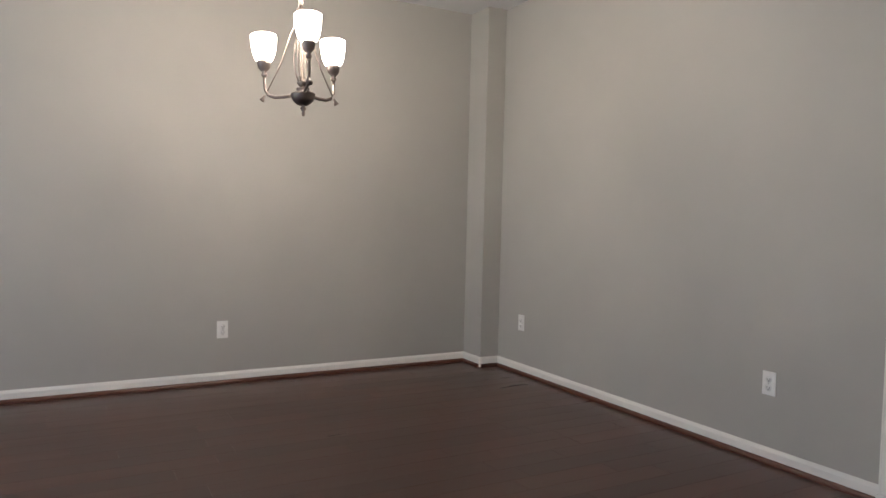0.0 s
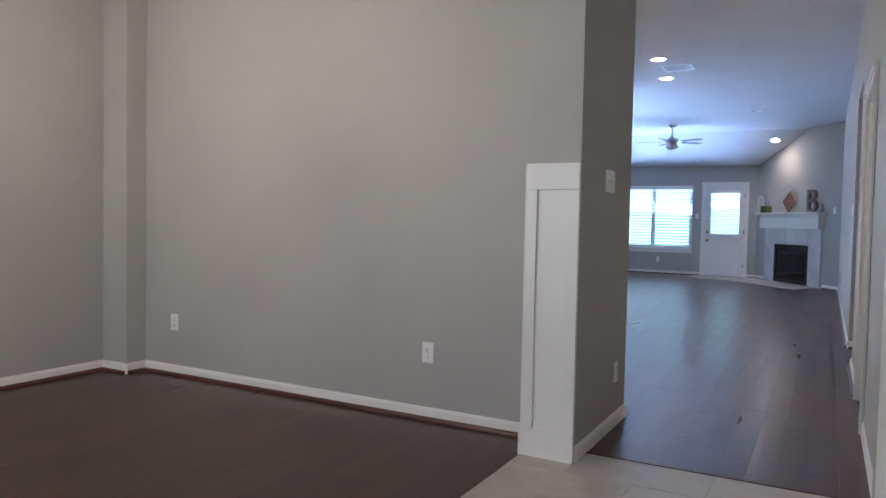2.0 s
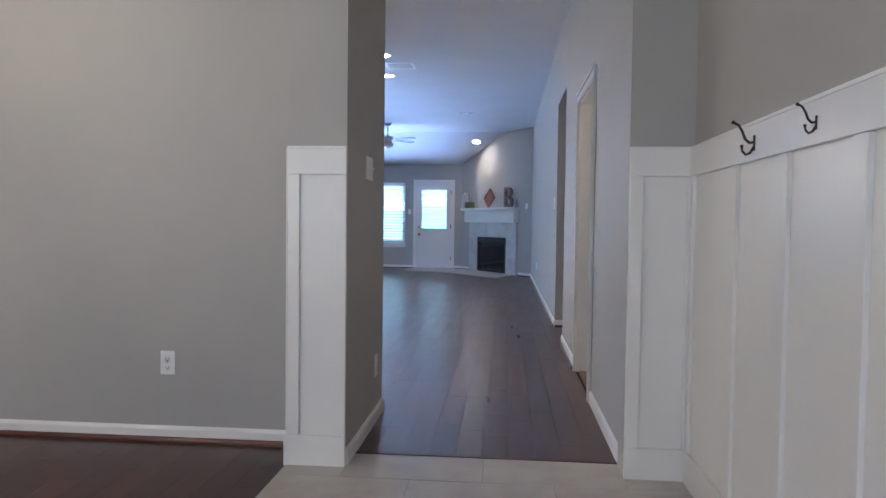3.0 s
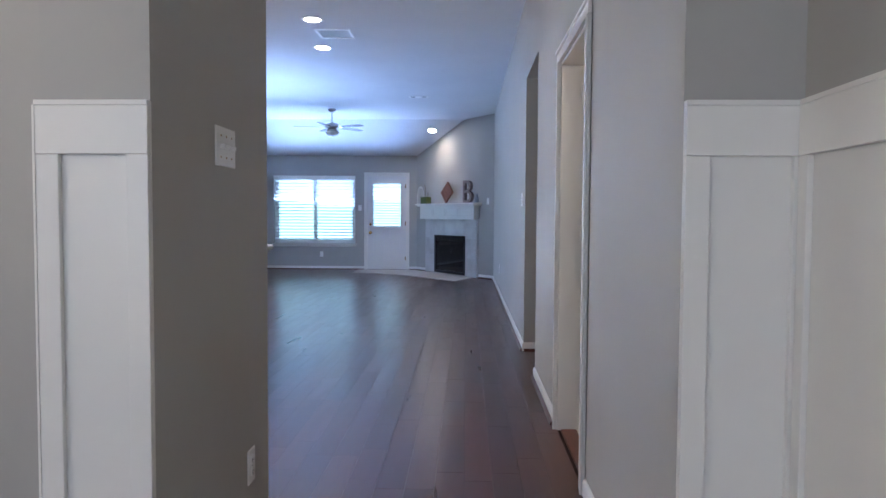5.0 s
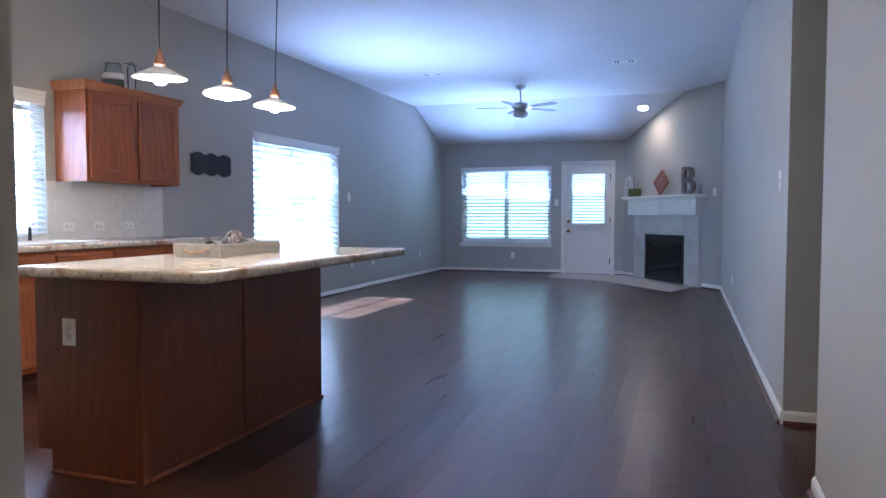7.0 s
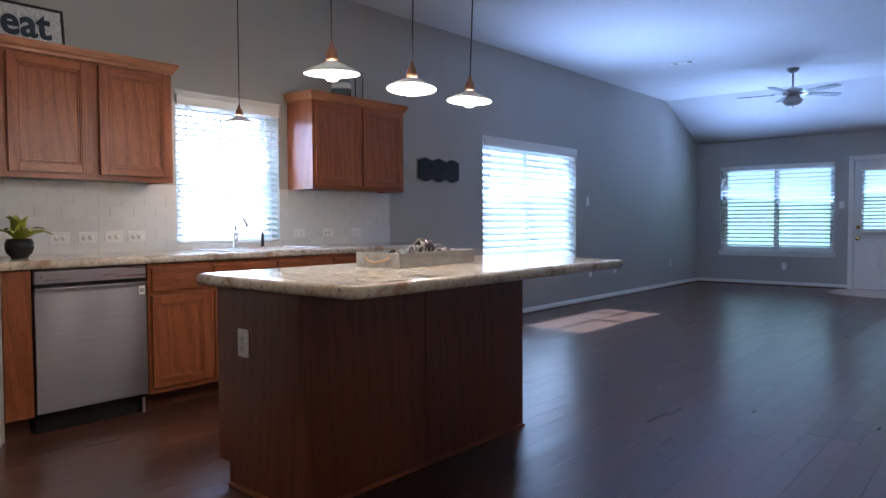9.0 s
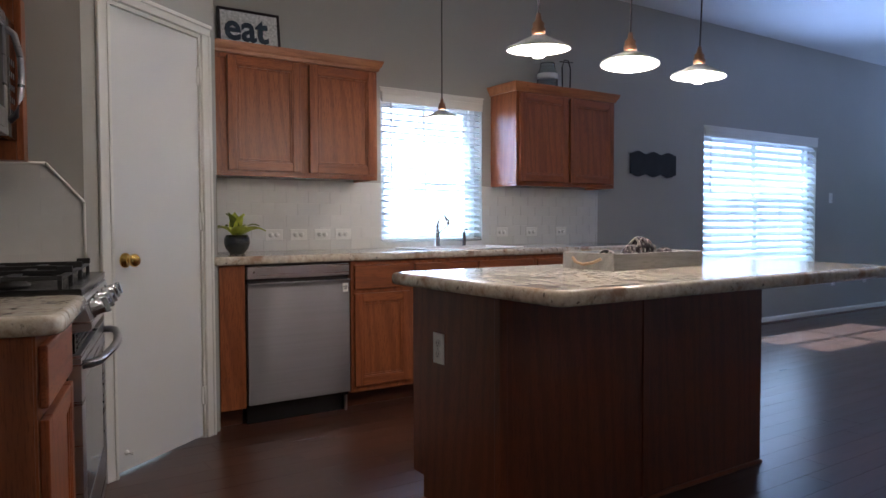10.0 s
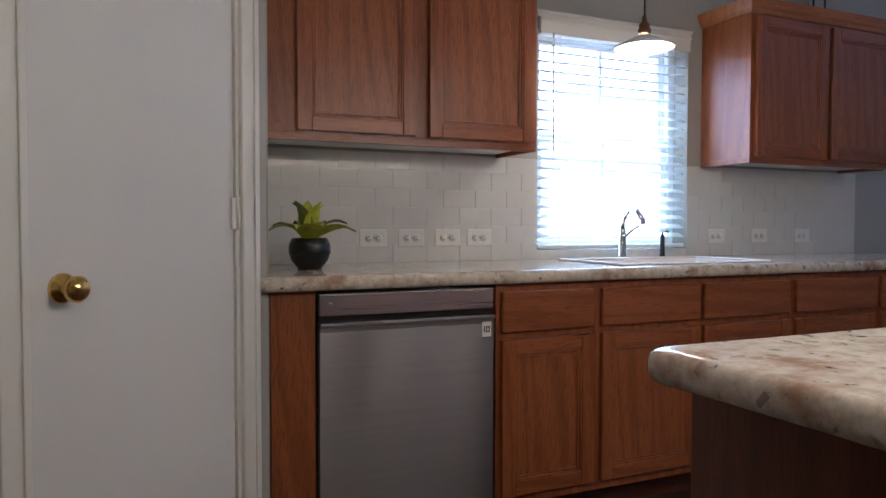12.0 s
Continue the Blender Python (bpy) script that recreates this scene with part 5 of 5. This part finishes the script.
micro = thing("microwave", RW @ pose(0.002, 0.03, 1.395), "stainless over-the-range microwave with curved handle", "microwave")
MW, MD, MH = 0.76, 0.325, 0.42
part("body", boxes((0, 0, 0, MD - 0.02, MW, MH)), BLACK, micro)
md = part("door", boxes(*[(MD - 0.0195, a, z0, MD + 0.012, b, z1) for a, b, z0, z1 in ((0.0, 0.04, 0.0, MH), (0.5602, 0.60, 0.0, MH), (0.0402, 0.56, 0.0, 0.09), (0.0402, 0.56, MH - 0.05, MH))], bevel=0.003), STEEL_H, micro)
part("window", boxes((MD - 0.015, 0.041, 0.091, MD + 0.008, 0.559, MH - 0.051)), BLACK_GLASS, md)
part("handle", tube([(MD + 0.012, 0.60, 0.05), (MD + 0.036, 0.598, 0.07), (MD + 0.052, 0.597, 0.14), (MD + 0.056, 0.596, 0.21), (MD + 0.052, 0.597, 0.28), (MD + 0.036, 0.598, 0.35), (MD + 0.012, 0.60, 0.37)], 0.011, 12), STEEL_H, md)
pan = part("control_panel", boxes((MD - 0.0195, 0.603, 0.0, MD + 0.01, MW, MH), bevel=0.003), BLACK_GLASS, micro)
for r in range(5):
    for c in range(3):
        part("button", boxes((MD + 0.0101, 0.635 + c * 0.035, 0.08 + r * 0.045, MD + 0.0112, 0.657 + c * 0.035, 0.1 + r * 0.045)), DIM_KEY, pan)
part("vent_base", boxes((0.03, 0.03, -0.012, MD - 0.06, MW - 0.03, -0.0005)), CAST_IRON, micro)
mc = thing("wall_cabinet", RW @ pose(0.002, -0.008, 1.325), "oak cabinet surround over and beside the microwave", "wall cabinet")
part("side_panel", boxes((0, 0.803, 0.0, 0.33, 0.888, 0.60)), OAK_Z, mc)
part("side_panel", boxes((0, 0.0, 0.03, 0.33, 0.036, 0.60)), OAK_Z, mc)
part("bottom_rail", boxes((0.0, 0.037, 0.0, 0.16, 0.802, 0.04)), OAK_Y, mc)
part("face_stile", boxes((0.3305, 0.803, 0.0, 0.355, 0.888, 0.6), bevel=0.003), OAK_Z, mc)
part("top_box", boxes((0, 0.0, 0.6005, 0.33, 0.888, 0.95)), OAK_Y, mc)

# ---- living room things ----
SUR0, SUR1, BOX0, BOX1 = 0.50, 2.34, 0.87, 1.98
fire = thing("fireplace", FM, "gas fireplace with marble tile surround and white mantel", "fireplace")
part("surround_backing", boxes((SUR0, 0.002, 0.0, BOX0, 0.018, 1.1), (BOX1, 0.002, 0.0, SUR1, 0.018, 1.1), (BOX0, 0.002, 0.78, BOX1, 0.018, 1.1)), GROUT, fire)
for (a, b, z0, z1, nx, nz) in ((SUR0, BOX0, 0.0, 1.1, 1, 3), (BOX1, SUR1, 0.0, 1.1, 1, 3), (BOX0, BOX1, 0.78, 1.1, 3, 1)):
    for i in range(nx):
        for j in range(nz):
            part("marble_tile", boxes((a + (b - a) * i / nx + 0.002, 0.0185, z0 + (z1 - z0) * j / nz + 0.002, a + (b - a) * (i + 1) / nx - 0.002, 0.028, z0 + (z1 - z0) * (j + 1) / nz - 0.002), bevel=0.0015), MARBLE, fire)
FIREBLACK = plain("soot_black_metal", (0.008, 0.008, 0.009), 0.5)
part("firebox", boxes((BOX0, 0.0025, 0.02, BOX1, 0.006, 0.78), *ring(BOX0 + 0.001, BOX1 - 0.001, 0.02, 0.779, 0.05, 0.0065, 0.034)), FIREBLACK, fire)
part("glass_front", boxes((BOX0 + 0.051, 0.012, 0.071, BOX1 - 0.051, 0.016, 0.66)), BLACK_GLASS, fire)
for k in range(4):
    part("louvre", boxes((BOX0 + 0.052, 0.012, 0.672 + k * 0.014, BOX1 - 0.052, 0.03, 0.678 + k * 0.014)), FIREBLACK, fire)
man = part("mantel_frieze", boxes((SUR0 - 0.05, 0.001, 1.101, SUR1 + 0.05, 0.13, 1.36), bevel=0.003), TRIM, fire)
for k in range(4):
    wdt = (SUR1 - SUR0 + 0.02) / 4
    x = SUR0 - 0.01 + wdt * k
    part("frieze_panel", boxes(*ring(x + 0.02, x + wdt - 0.02, 1.16, 1.31, 0.016, 0.1305, 0.138), bevel=0.003), TRIM, man)
part("mantel_shelf", boxes((SUR0 - 0.10, 0.001, 1.3605, SUR1 + 0.10, 0.185, 1.385), (SUR0 - 0.13, 0.001, 1.3855, SUR1 + 0.13, 0.21, 1.415), bevel=0.006), TRIM, fire)

BROWN_DECOR = plain("rust_carved_wood", (0.2, 0.085, 0.06), 0.7, 0.45, 45, 0.8)
dia = thing("diamond_plaque", FM @ pose(1.40, 0.10, 1.4155, 0, 0, 0), "rust brown carved diamond plaque on the mantel", "plaque")
dm = pose(0, 0, 0.215, 6, 0, 0) @ pose(0, 0, 0, 0, 45, 0)
part("board", moved(boxes((-0.148, -0.012, -0.148, 0.148, 0.012, 0.148), bevel=0.004), dm), BROWN_DECOR, dia)
part("border", moved(boxes(*ring(-0.15, 0.15, -0.15, 0.15, 0.03, 0.0125, 0.024), bevel=0.004), dm), BROWN_DECOR, dia)
bl = thing("letter", FM @ pose(0.65, 0.11, 1.4155), "large weathered grey letter B standing on the mantel", "letter decor")
letters("letter_body", "B", 0.62, 0.03, plain("weathered_zinc", (0.16, 0.12, 0.11), 0.6, 0.5, 25, 0.4), bl, pose(0.2, 0.0, 0.0, 90, 0, 180))
vase = thing("vase", FM @ pose(0.40, 0.1, 1.4155), "small grey ceramic vase on the mantel end", "vase")
part("body", lathe([(0.0, 0.0), (0.03, 0.0), (0.04, 0.03), (0.038, 0.08), (0.022, 0.12), (0.02, 0.15), (0.026, 0.16), (0.018, 0.158), (0.0, 0.15)]), plain("grey_ceramic", (0.28, 0.3, 0.33), 0.3), vase)
gb = thing("planter_box", FM @ pose(2.2, 0.11, 1.4155), "small green box with a bare twig on the mantel", "planter")
part("box", boxes((-0.11, -0.06, 0.0, 0.11, 0.06, 0.14), bevel=0.004), plain("moss_green_paint", (0.08, 0.11, 0.03), 0.8, 0.4, 60, 0.5), gb)
part("twig", tube([(0.02, 0, 0.14), (0.025, 0, 0.24), (0.015, 0, 0.33), (0.03, 0.01, 0.4)], [0.006, 0.005, 0.004, 0.003], 7), SHOE, gb)
part("twig", tube([(-0.08, 0, 0.14), (-0.085, 0, 0.25)], 0.005, 7), SHOE, gb)
wb = thing("wire_basket", FM @ pose(2.42, 0.1, 1.4155), "white wire cloche on the mantel end", "wire cloche")
part("ring", tube([(0.075 * math.cos(t), 0.07 * math.sin(t), 0.004) for t in [k * math.pi / 10 for k in range(21)]], 0.004, 6), PLASTIC, wb)
for k in range(4):
    a = k * math.pi / 4
    part("hoop", tube([(0.075 * math.cos(t) * math.cos(a), 0.07 * math.cos(t) * math.sin(a), 0.004 + 0.36 * max(0, math.sin(t)) ** 0.6) for t in [j * math.pi / 14 for j in range(15)]], 0.003, 6), PLASTIC, wb)
switch_plate(FM @ pose(0.18, 0, 1.44, 0, 0, 180), 1, "white single switch for the fireplace")

# stone hearth set flush in the floor, running on to the back door
HEARTH = stone_tile("beige_hearth_stone", (0.48, 0.43, 0.38), (0.38, 0.33, 0.28), 0.45)
hp = [(14.62, 1.34), (15.55, 0.98), tuple(FA + fdir * 0.46), tuple(FA + fdir * 2.36), (X_FAR, 2.25), (X_FAR, 3.45), (16.35, 3.45), (15.95, 2.4)]
structure("hearth", prism(hp, -0.01, 0.008, 0.002), HEARTH, "beige stone hearth set flush in the floor", "hearth")


def ceiling_fan(m, drop):
    top = thing("ceiling_fan", m, "nickel ceiling fan with dark blades and a glass bowl", "ceiling fan")
    part("canopy", lathe([(0.0, drop), (0.075, drop), (0.07, drop - 0.025), (0.045, drop - 0.055), (0.02, drop - 0.065), (0.0, drop - 0.066)]), STEEL, top)
    part("downrod", lathe([(0.013, 0.07), (0.013, drop - 0.06), (0.0, drop - 0.059)], 14), STEEL, top)
    part("motor", lathe([(0.0, 0.1), (0.03, 0.095), (0.05, 0.085), (0.11, 0.07), (0.125, 0.03), (0.12, 0.0), (0.09, -0.02), (0.0, -0.022)], 30), STEEL, top)
    part("switch_cup", lathe([(0.0, -0.022), (0.085, -0.023), (0.09, -0.04), (0.08, -0.06), (0.0, -0.062)], 26), STEEL, top)
    part("glass_bowl", lathe([(0.118, -0.062), (0.12, -0.075), (0.105, -0.11), (0.07, -0.14), (0.03, -0.155), (0.0, -0.158)], 28), plain("frosted_bowl", (0.62, 0.62, 0.62), 0.3), top)
    part("bowl_finial", lathe([(0.0, -0.156), (0.01, -0.16), (0.012, -0.17), (0.0, -0.182)], 12), STEEL, top)
    for k in range(5):
        a = 28 + 72 * k
        arm = part("blade_arm", moved(boxes((0.1, -0.02, -0.004, 0.2, 0.02, 0.006), (0.2, -0.035, -0.004, 0.25, 0.035, 0.003), bevel=0.002), pose(0, 0, 0.02, 0, 0, a) @ pose(0, 0, 0, -7, 0, 0)), STEEL, top)
        pts = [(0.21, -0.05), (0.5, -0.065), (0.62, -0.06), (0.65, -0.035), (0.655, 0.0), (0.65, 0.035), (0.62, 0.06), (0.5, 0.065), (0.21, 0.05)]
        part("blade", moved(prism(pts, -0.0115, -0.0045, 0.001), pose(0, 0, 0.02, 0, 0, a) @ pose(0, 0, 0, -7, 0, 0)), plain("grey_blade", (0.06, 0.06, 0.065), 0.6, 0.15, 14), arm)
    for x, zz in ((0.05, -0.3), (-0.04, -0.26)):
        part("pull_chain", tube([(x, 0.07, -0.06), (x, 0.07, zz)], 0.0015, 6), STEEL, top)
    return top


ceiling_fan(pose(14.5, 3.5, 2.69, 0, 0, 0), LIV_Z - 2.69)


def downlight(m, label):
    top = thing("downlight", m, label, "downlight", "recessed downlights")
    part("trim_ring", lathe([(0.075, 0.0), (0.1, -0.001), (0.1, -0.006), (0.09, -0.01), (0.075, -0.008)], 30), PLASTIC, top)
    part("lens", lathe([(0.0, -0.003), (0.074, -0.003), (0.074, -0.006), (0.0, -0.006)], 26), CAN_GLOW, top, "lit lens")
    return top


SL = 21.3
D1 = downlight(pose(10.05, 2.75, LIV_Z), "lit recessed downlight with white trim ring")
for x, y in ((8.94, 2.62), (5.68, 2.62), (5.70, 4.35)):
    copy_thing(D1, pose(x, y, LIV_Z))
zs = LIV_Z - (16.2 - 15.79) * math.tan(radians(SL))
copy_thing(D1, pose(16.2, 1.83, zs, 0, SL, 0))


def spot(name, place, target, watts, colour, cone=100, edge=0.7):
    ob = new(name, bpy.data.lights.new(name, "SPOT"))
    ob.data.energy, ob.data.color, ob.data.spot_size, ob.data.spot_blend, ob.data.shadow_soft_size = watts, colour, radians(cone), edge, 0.06
    ob.matrix_world = look(place, target)


for x, y in ((10.05, 2.75), (8.94, 2.62)):
    spot("downlight_lamp", (x, y, LIV_Z - 0.02), (x, y + 0.001, 0), 13, (1.0, 0.86, 0.7))
for x, y, watts in ((5.68, 2.62, 36), (5.70, 4.35, 16)):
    spot("downlight_lamp", (x, y, LIV_Z - 0.02), (x, y + 0.001, 0), watts, (1.0, 0.82, 0.64), 140, 0.9)
spot("downlight_lamp", (16.19, 1.83, zs - 0.03), (16.1, 1.82, 0), 26, (1.0, 0.8, 0.62), 140, 1.0)


def vent(m, w, d, n, label, fill=GREY_SLOT):
    top = thing("ceiling_vent", m, label, "ceiling vent")
    part("frame", boxes((-w / 2, -d / 2, -0.008, w / 2, -d / 2 + 0.03, -0.0005), (-w / 2, d / 2 - 0.03, -0.008, w / 2, d / 2, -0.0005), (-w / 2, -d / 2 + 0.0305, -0.008, -w / 2 + 0.03, d / 2 - 0.0305, -0.0005), (w / 2 - 0.03, -d / 2 + 0.0305, -0.008, w / 2, d / 2 - 0.0305, -0.0005), bevel=0.002), PLASTIC, top)
    part("backing", boxes((-w / 2 + 0.03, -d / 2 + 0.03, -0.002, w / 2 - 0.03, d / 2 - 0.03, -0.0005)), fill, top)
    for k in range(n):
        y = -d / 2 + 0.035 + (d - 0.07) * (k + 0.5) / n
        part("louvre", moved(boxes((-w / 2 + 0.031, -0.006, -0.001, w / 2 - 0.031, 0.006, 0.001)), pose(0, y, -0.0045, 20, 0, 0)), PLASTIC, top)
    if w < d * 0.8:
        part("divider", boxes((-w / 2 + 0.0305, -0.055, -0.0078, w / 2 - 0.0305, 0.055, -0.0022)), PLASTIC, top)
    return top


vent(pose(9.47, 2.5, LIV_Z, 0, 0, 0), 0.36, 0.36, 12, "white square return air grille in the ceiling")
for y in (4.44, 1.9):
    vent(pose(13.24, y, LIV_Z), 0.16, 0.3, 5, "small white supply vent in the ceiling", SLOT)
det = thing("smoke_detector", pose(7.4, 2.6, LIV_Z), "small white smoke detector on the ceiling", "smoke detector")
part("body", lathe([(0.0, -0.036), (0.04, -0.034), (0.06, -0.02), (0.065, -0.004), (0.065, -0.0005), (0.0, -0.0005)], 26), PLASTIC, det)

# ---- tiles and boards ----
GAP = 0.0025


def tile_mesh(name, w, d, h, material, axis="z", bev=0.0012):
    bm = box(bmesh.new(), 0, 0, 0, w, d, h)
    top = [e for e in bm.edges if all(abs(v.co.z - h) < 1e-6 for v in e.verts)]
    bmesh.ops.bevel(bm, geom=top, offset=bev, segments=1, affect="EDGES")
    return mesh_of(name, bm, material)


MESHES = {}


def piece(kind, w, d, h, material, parent, m, bev=0.0012):
    key = (kind, round(w, 4), round(d, 4))
    if key not in MESHES:
        MESHES[key] = tile_mesh(kind, w, d, h, material, bev=bev)
    ob = new(kind, MESHES[key])
    ob.parent = parent
    ob.matrix_local = m
    return ob


def subway(parent, m, x0, x1, z0, z1, keep=lambda a, b, z0, z1: True):
    """Rows of half-offset tiles in the local xz plane, face to -y."""
    tw, th = 0.152, 0.076
    z, r = z0, 0
    while z < z1 - 0.01:
        h = min(th, z1 - z)
        x = x0 - (tw / 2 if r % 2 else 0)
        while x < x1 - 0.005:
            a, b = max(x, x0), min(x + tw, x1)
            if b - a > 0.012 and keep(a, b, z, z + h):
                piece("tile", round(b - a - 0.0014, 4), round(h - 0.0014, 4), 0.0022, SUBWAY, parent, m @ pose(a, 0, z, 90, 0, 0), 0.0007)
            x += tw
        z += th
        r += 1


splash = structure("backsplash", boxes((6.001, Y_BACK - 0.0022, CZ, KWIN[0] - 0.002, Y_BACK - 0.0004, UPZ0), (KWIN[1] + 0.002, Y_BACK - 0.0022, CZ, 9.41, Y_BACK - 0.0004, UPZ0), (KWIN[0] - 0.002, Y_BACK - 0.0022, CZ, KWIN[1] + 0.002, Y_BACK - 0.0004, KWIN[2])), GROUT, "white subway tile backsplash behind the counter", "backsplash")
subway(splash, pose(0, Y_BACK - 0.0022, 0), 6.002, KWIN[0], CZ, UPZ0)
subway(splash, pose(0, Y_BACK - 0.0022, 0), KWIN[1], 9.41, CZ, UPZ0)
outl = [(0, 0), (0.53, 0), (0.53, 0.282), (0.40, 0.432), (0, 0.432)]
bm = bmesh.new()
lo = [bm.verts.new((x, 0, z)) for x, z in outl]
hi = [bm.verts.new((x, -0.002, z)) for x, z in outl]
bm.faces.new(lo), bm.faces.new(hi)
for k in range(5):
    bm.faces.new((lo[k], lo[(k + 1) % 5], hi[(k + 1) % 5], hi[k]))
bmesh.ops.recalc_face_normals(bm, faces=bm.faces)
SM = RW @ pose(0.003, 0.9597, RZ)
splash2 = structure("backsplash_range", moved(bm, SM), GROUT, "white subway tile splash with a clipped corner beside the range", "backsplash")


def clip_z(x):
    return 0.432 if x < 0.40 else 0.432 - (x - 0.40) * 0.15 / 0.13


def clipped_tile(a, b, z0, z1):
    """A tile cut by the slanted trim."""
    pts = [(a, z0), (b, z0)]
    zb, za = min(z1, clip_z(b)), min(z1, clip_z(a))
    if zb <= z0 + 0.006:
        return
    pts.append((b, zb))
    if clip_z(b) < z1:
        xm = 0.40 + (0.432 - z1) * 0.13 / 0.15
        if a < xm < b:
            pts.append((xm, z1))
    if za > zb or len(pts) == 4 or True:
        pts.append((a, za))
    b3 = bmesh.new()
    l2 = [b3.verts.new((x, -0.0021, z)) for x, z in pts]
    h2 = [b3.verts.new((x, -0.0042, z)) for x, z in pts]
    b3.faces.new(l2), b3.faces.new(h2)
    for k in range(len(pts)):
        b3.faces.new((l2[k], l2[(k + 1) % len(pts)], h2[(k + 1) % len(pts)], h2[k]))
    bmesh.ops.recalc_face_normals(b3, faces=b3.faces)
    ob = part("tile", moved(b3, SM), SUBWAY, splash2)


z, r = 0.0, 0
while z < 0.43:
    h = min(0.076, 0.432 - z)
    x = -0.076 if r % 2 else 0.0
    while x < 0.528:
        a, b = max(x, 0.0), min(x + 0.152, 0.53)
        if b - a > 0.01:
            clipped_tile(a + 0.0007, b - 0.0007, z + 0.0007, z + h - 0.0007)
        x += 0.152
    z += 0.076
    r += 1
trim_pts = [(0.0, 0.436), (0.401, 0.436), (0.534, 0.284), (0.534, 0.0)]
structure("trim_splash", joined(*[moved(tube([(a[0], -0.006, a[1]), (b[0], -0.006, b[1])], 0.0055, 8), SM) for a, b in zip(trim_pts, trim_pts[1:])]), TRIM, "white pencil trim along the clipped splash", "trim")

# entry tiles
entry = structure("floor_entry", boxes((-1.6, 0.39, -0.0135, 3.965, 2.125, -0.0015)), FLOOR_GROUT, "beige stone-look tile floor of the entry", "floor")
r = 0
x = 3.962
while x > -1.55:
    w = 0.298
    y = 0.655 - (0.0 if r % 2 == 0 else 0.3) - 0.6
    while y < 2.1:
        a, b = max(y, 0.4), min(y + 0.6, 2.122)
        if b - a > 0.02:
            piece("floor_tile", w, round(b - a - 0.003, 3), 0.0035, FLOOR_TILE, entry, pose(x - w, a, -0.0015), 0.001)
        y += 0.6
    x -= w + 0.003
    r += 1
structure("floor_side_room", boxes((4.92, -1.4, -0.013, 6.6, Y_RIGHT - 0.1, 0.003)), FLOOR_TILE, "beige tile floor of the side room", "floor")
structure("floor_threshold", boxes((3.966, Y_RIGHT, -0.013, 3.999, 1.865, 0.005), (RDOOR[0], Y_RIGHT - 0.1, -0.012, RDOOR[1], Y_RIGHT - 0.02, 0.007), bevel=0.002), SHOE, "dark wooden threshold strip", "floor")

# hardwood boards
PW = 0.125


def boards(parent, x0, x1, y0, y1, near, rest):
    n = int((y1 - y0) / PW) + 1
    for r in range(n):
        ya = y0 + r * PW
        yb = min(ya + PW, y1)
        if yb - ya < 0.02:
            continue
        x = x0
        first = True
        while x < x1 - 0.02:
            ln = random.randint(4, 13) / 10
            if first:
                ln = random.randint(2, 12) / 10
                first = False
            ln = min(ln, x1 - x)
            if x1 - x - ln < 0.15:
                ln = x1 - x
            ln = round(ln, 3)
            if near(x + ln / 2, ya):
                piece("floor_board", round(ln - 0.0007, 4), round(yb - ya - 0.0007, 4), 0.0125, PLANK_OB, parent, pose(x, ya, -0.0125 + random.uniform(-0.0002, 0.0001)), 0.0004)
            else:
                rest.append((x, ya, ln - 0.0007, yb - ya - 0.0007))
            x += ln


def board_sheet(name, rows, label):
    verts, faces = [], []
    c = 0.0004
    for x, y, l2, w in rows:
        k = len(verts)
        dz = random.uniform(-0.0002, 0.0001)
        for px, py, pz in ((0, 0, -0.0125), (l2, 0, -0.0125), (l2, w, -0.0125), (0, w, -0.0125), (0, 0, -c), (l2, 0, -c), (l2, w, -c), (0, w, -c), (c, c, 0), (l2 - c, c, 0), (l2 - c, w - c, 0), (c, w - c, 0)):
            verts.append((x + px, y + py, pz + dz))
        for a in range(4):
            b = (a + 1) % 4
            faces += [(k + a, k + b, k + 4 + b, k + 4 + a), (k + 4 + a, k + 4 + b, k + 8 + b, k + 8 + a)]
        faces.append((k + 8, k + 9, k + 10, k + 11))
    me = bpy.data.meshes.new(name)
    me.from_pydata(verts, [], faces)
    me.materials.append(PLANK_ISL)
    return tagged(new(name, me), label, "floorboards", kind="stuff")


fl = structure("floor_living", boxes((3.99, Y_RIGHT, -0.0138, X_FAR, Y_BACK, -0.0128)), SUBFLOOR, "dark hand-scraped hardwood floor of hall, kitchen and living room", "floor")
rest = []
boards(fl, 4.0, X_FAR, Y_RIGHT, Y_BACK, lambda x, y: x < 8.6, rest)
pas = []
boards(fl, 7.2, 8.19, -1.4, Y_RIGHT, lambda x, y: False, pas)
board_sheet("far_floorboards", rest + pas, "dark hand-scraped hardwood boards farther in the living room")
fd = structure("floor_dining", boxes((-1.6, 2.126, -0.0138, 4.04, 5.39, -0.0128)), SUBFLOOR, "dark hand-scraped hardwood floor of the dining room", "floor")
rest2 = []
boards(fd, -1.6, 4.04, 2.126, 5.39, lambda x, y: True, rest2)
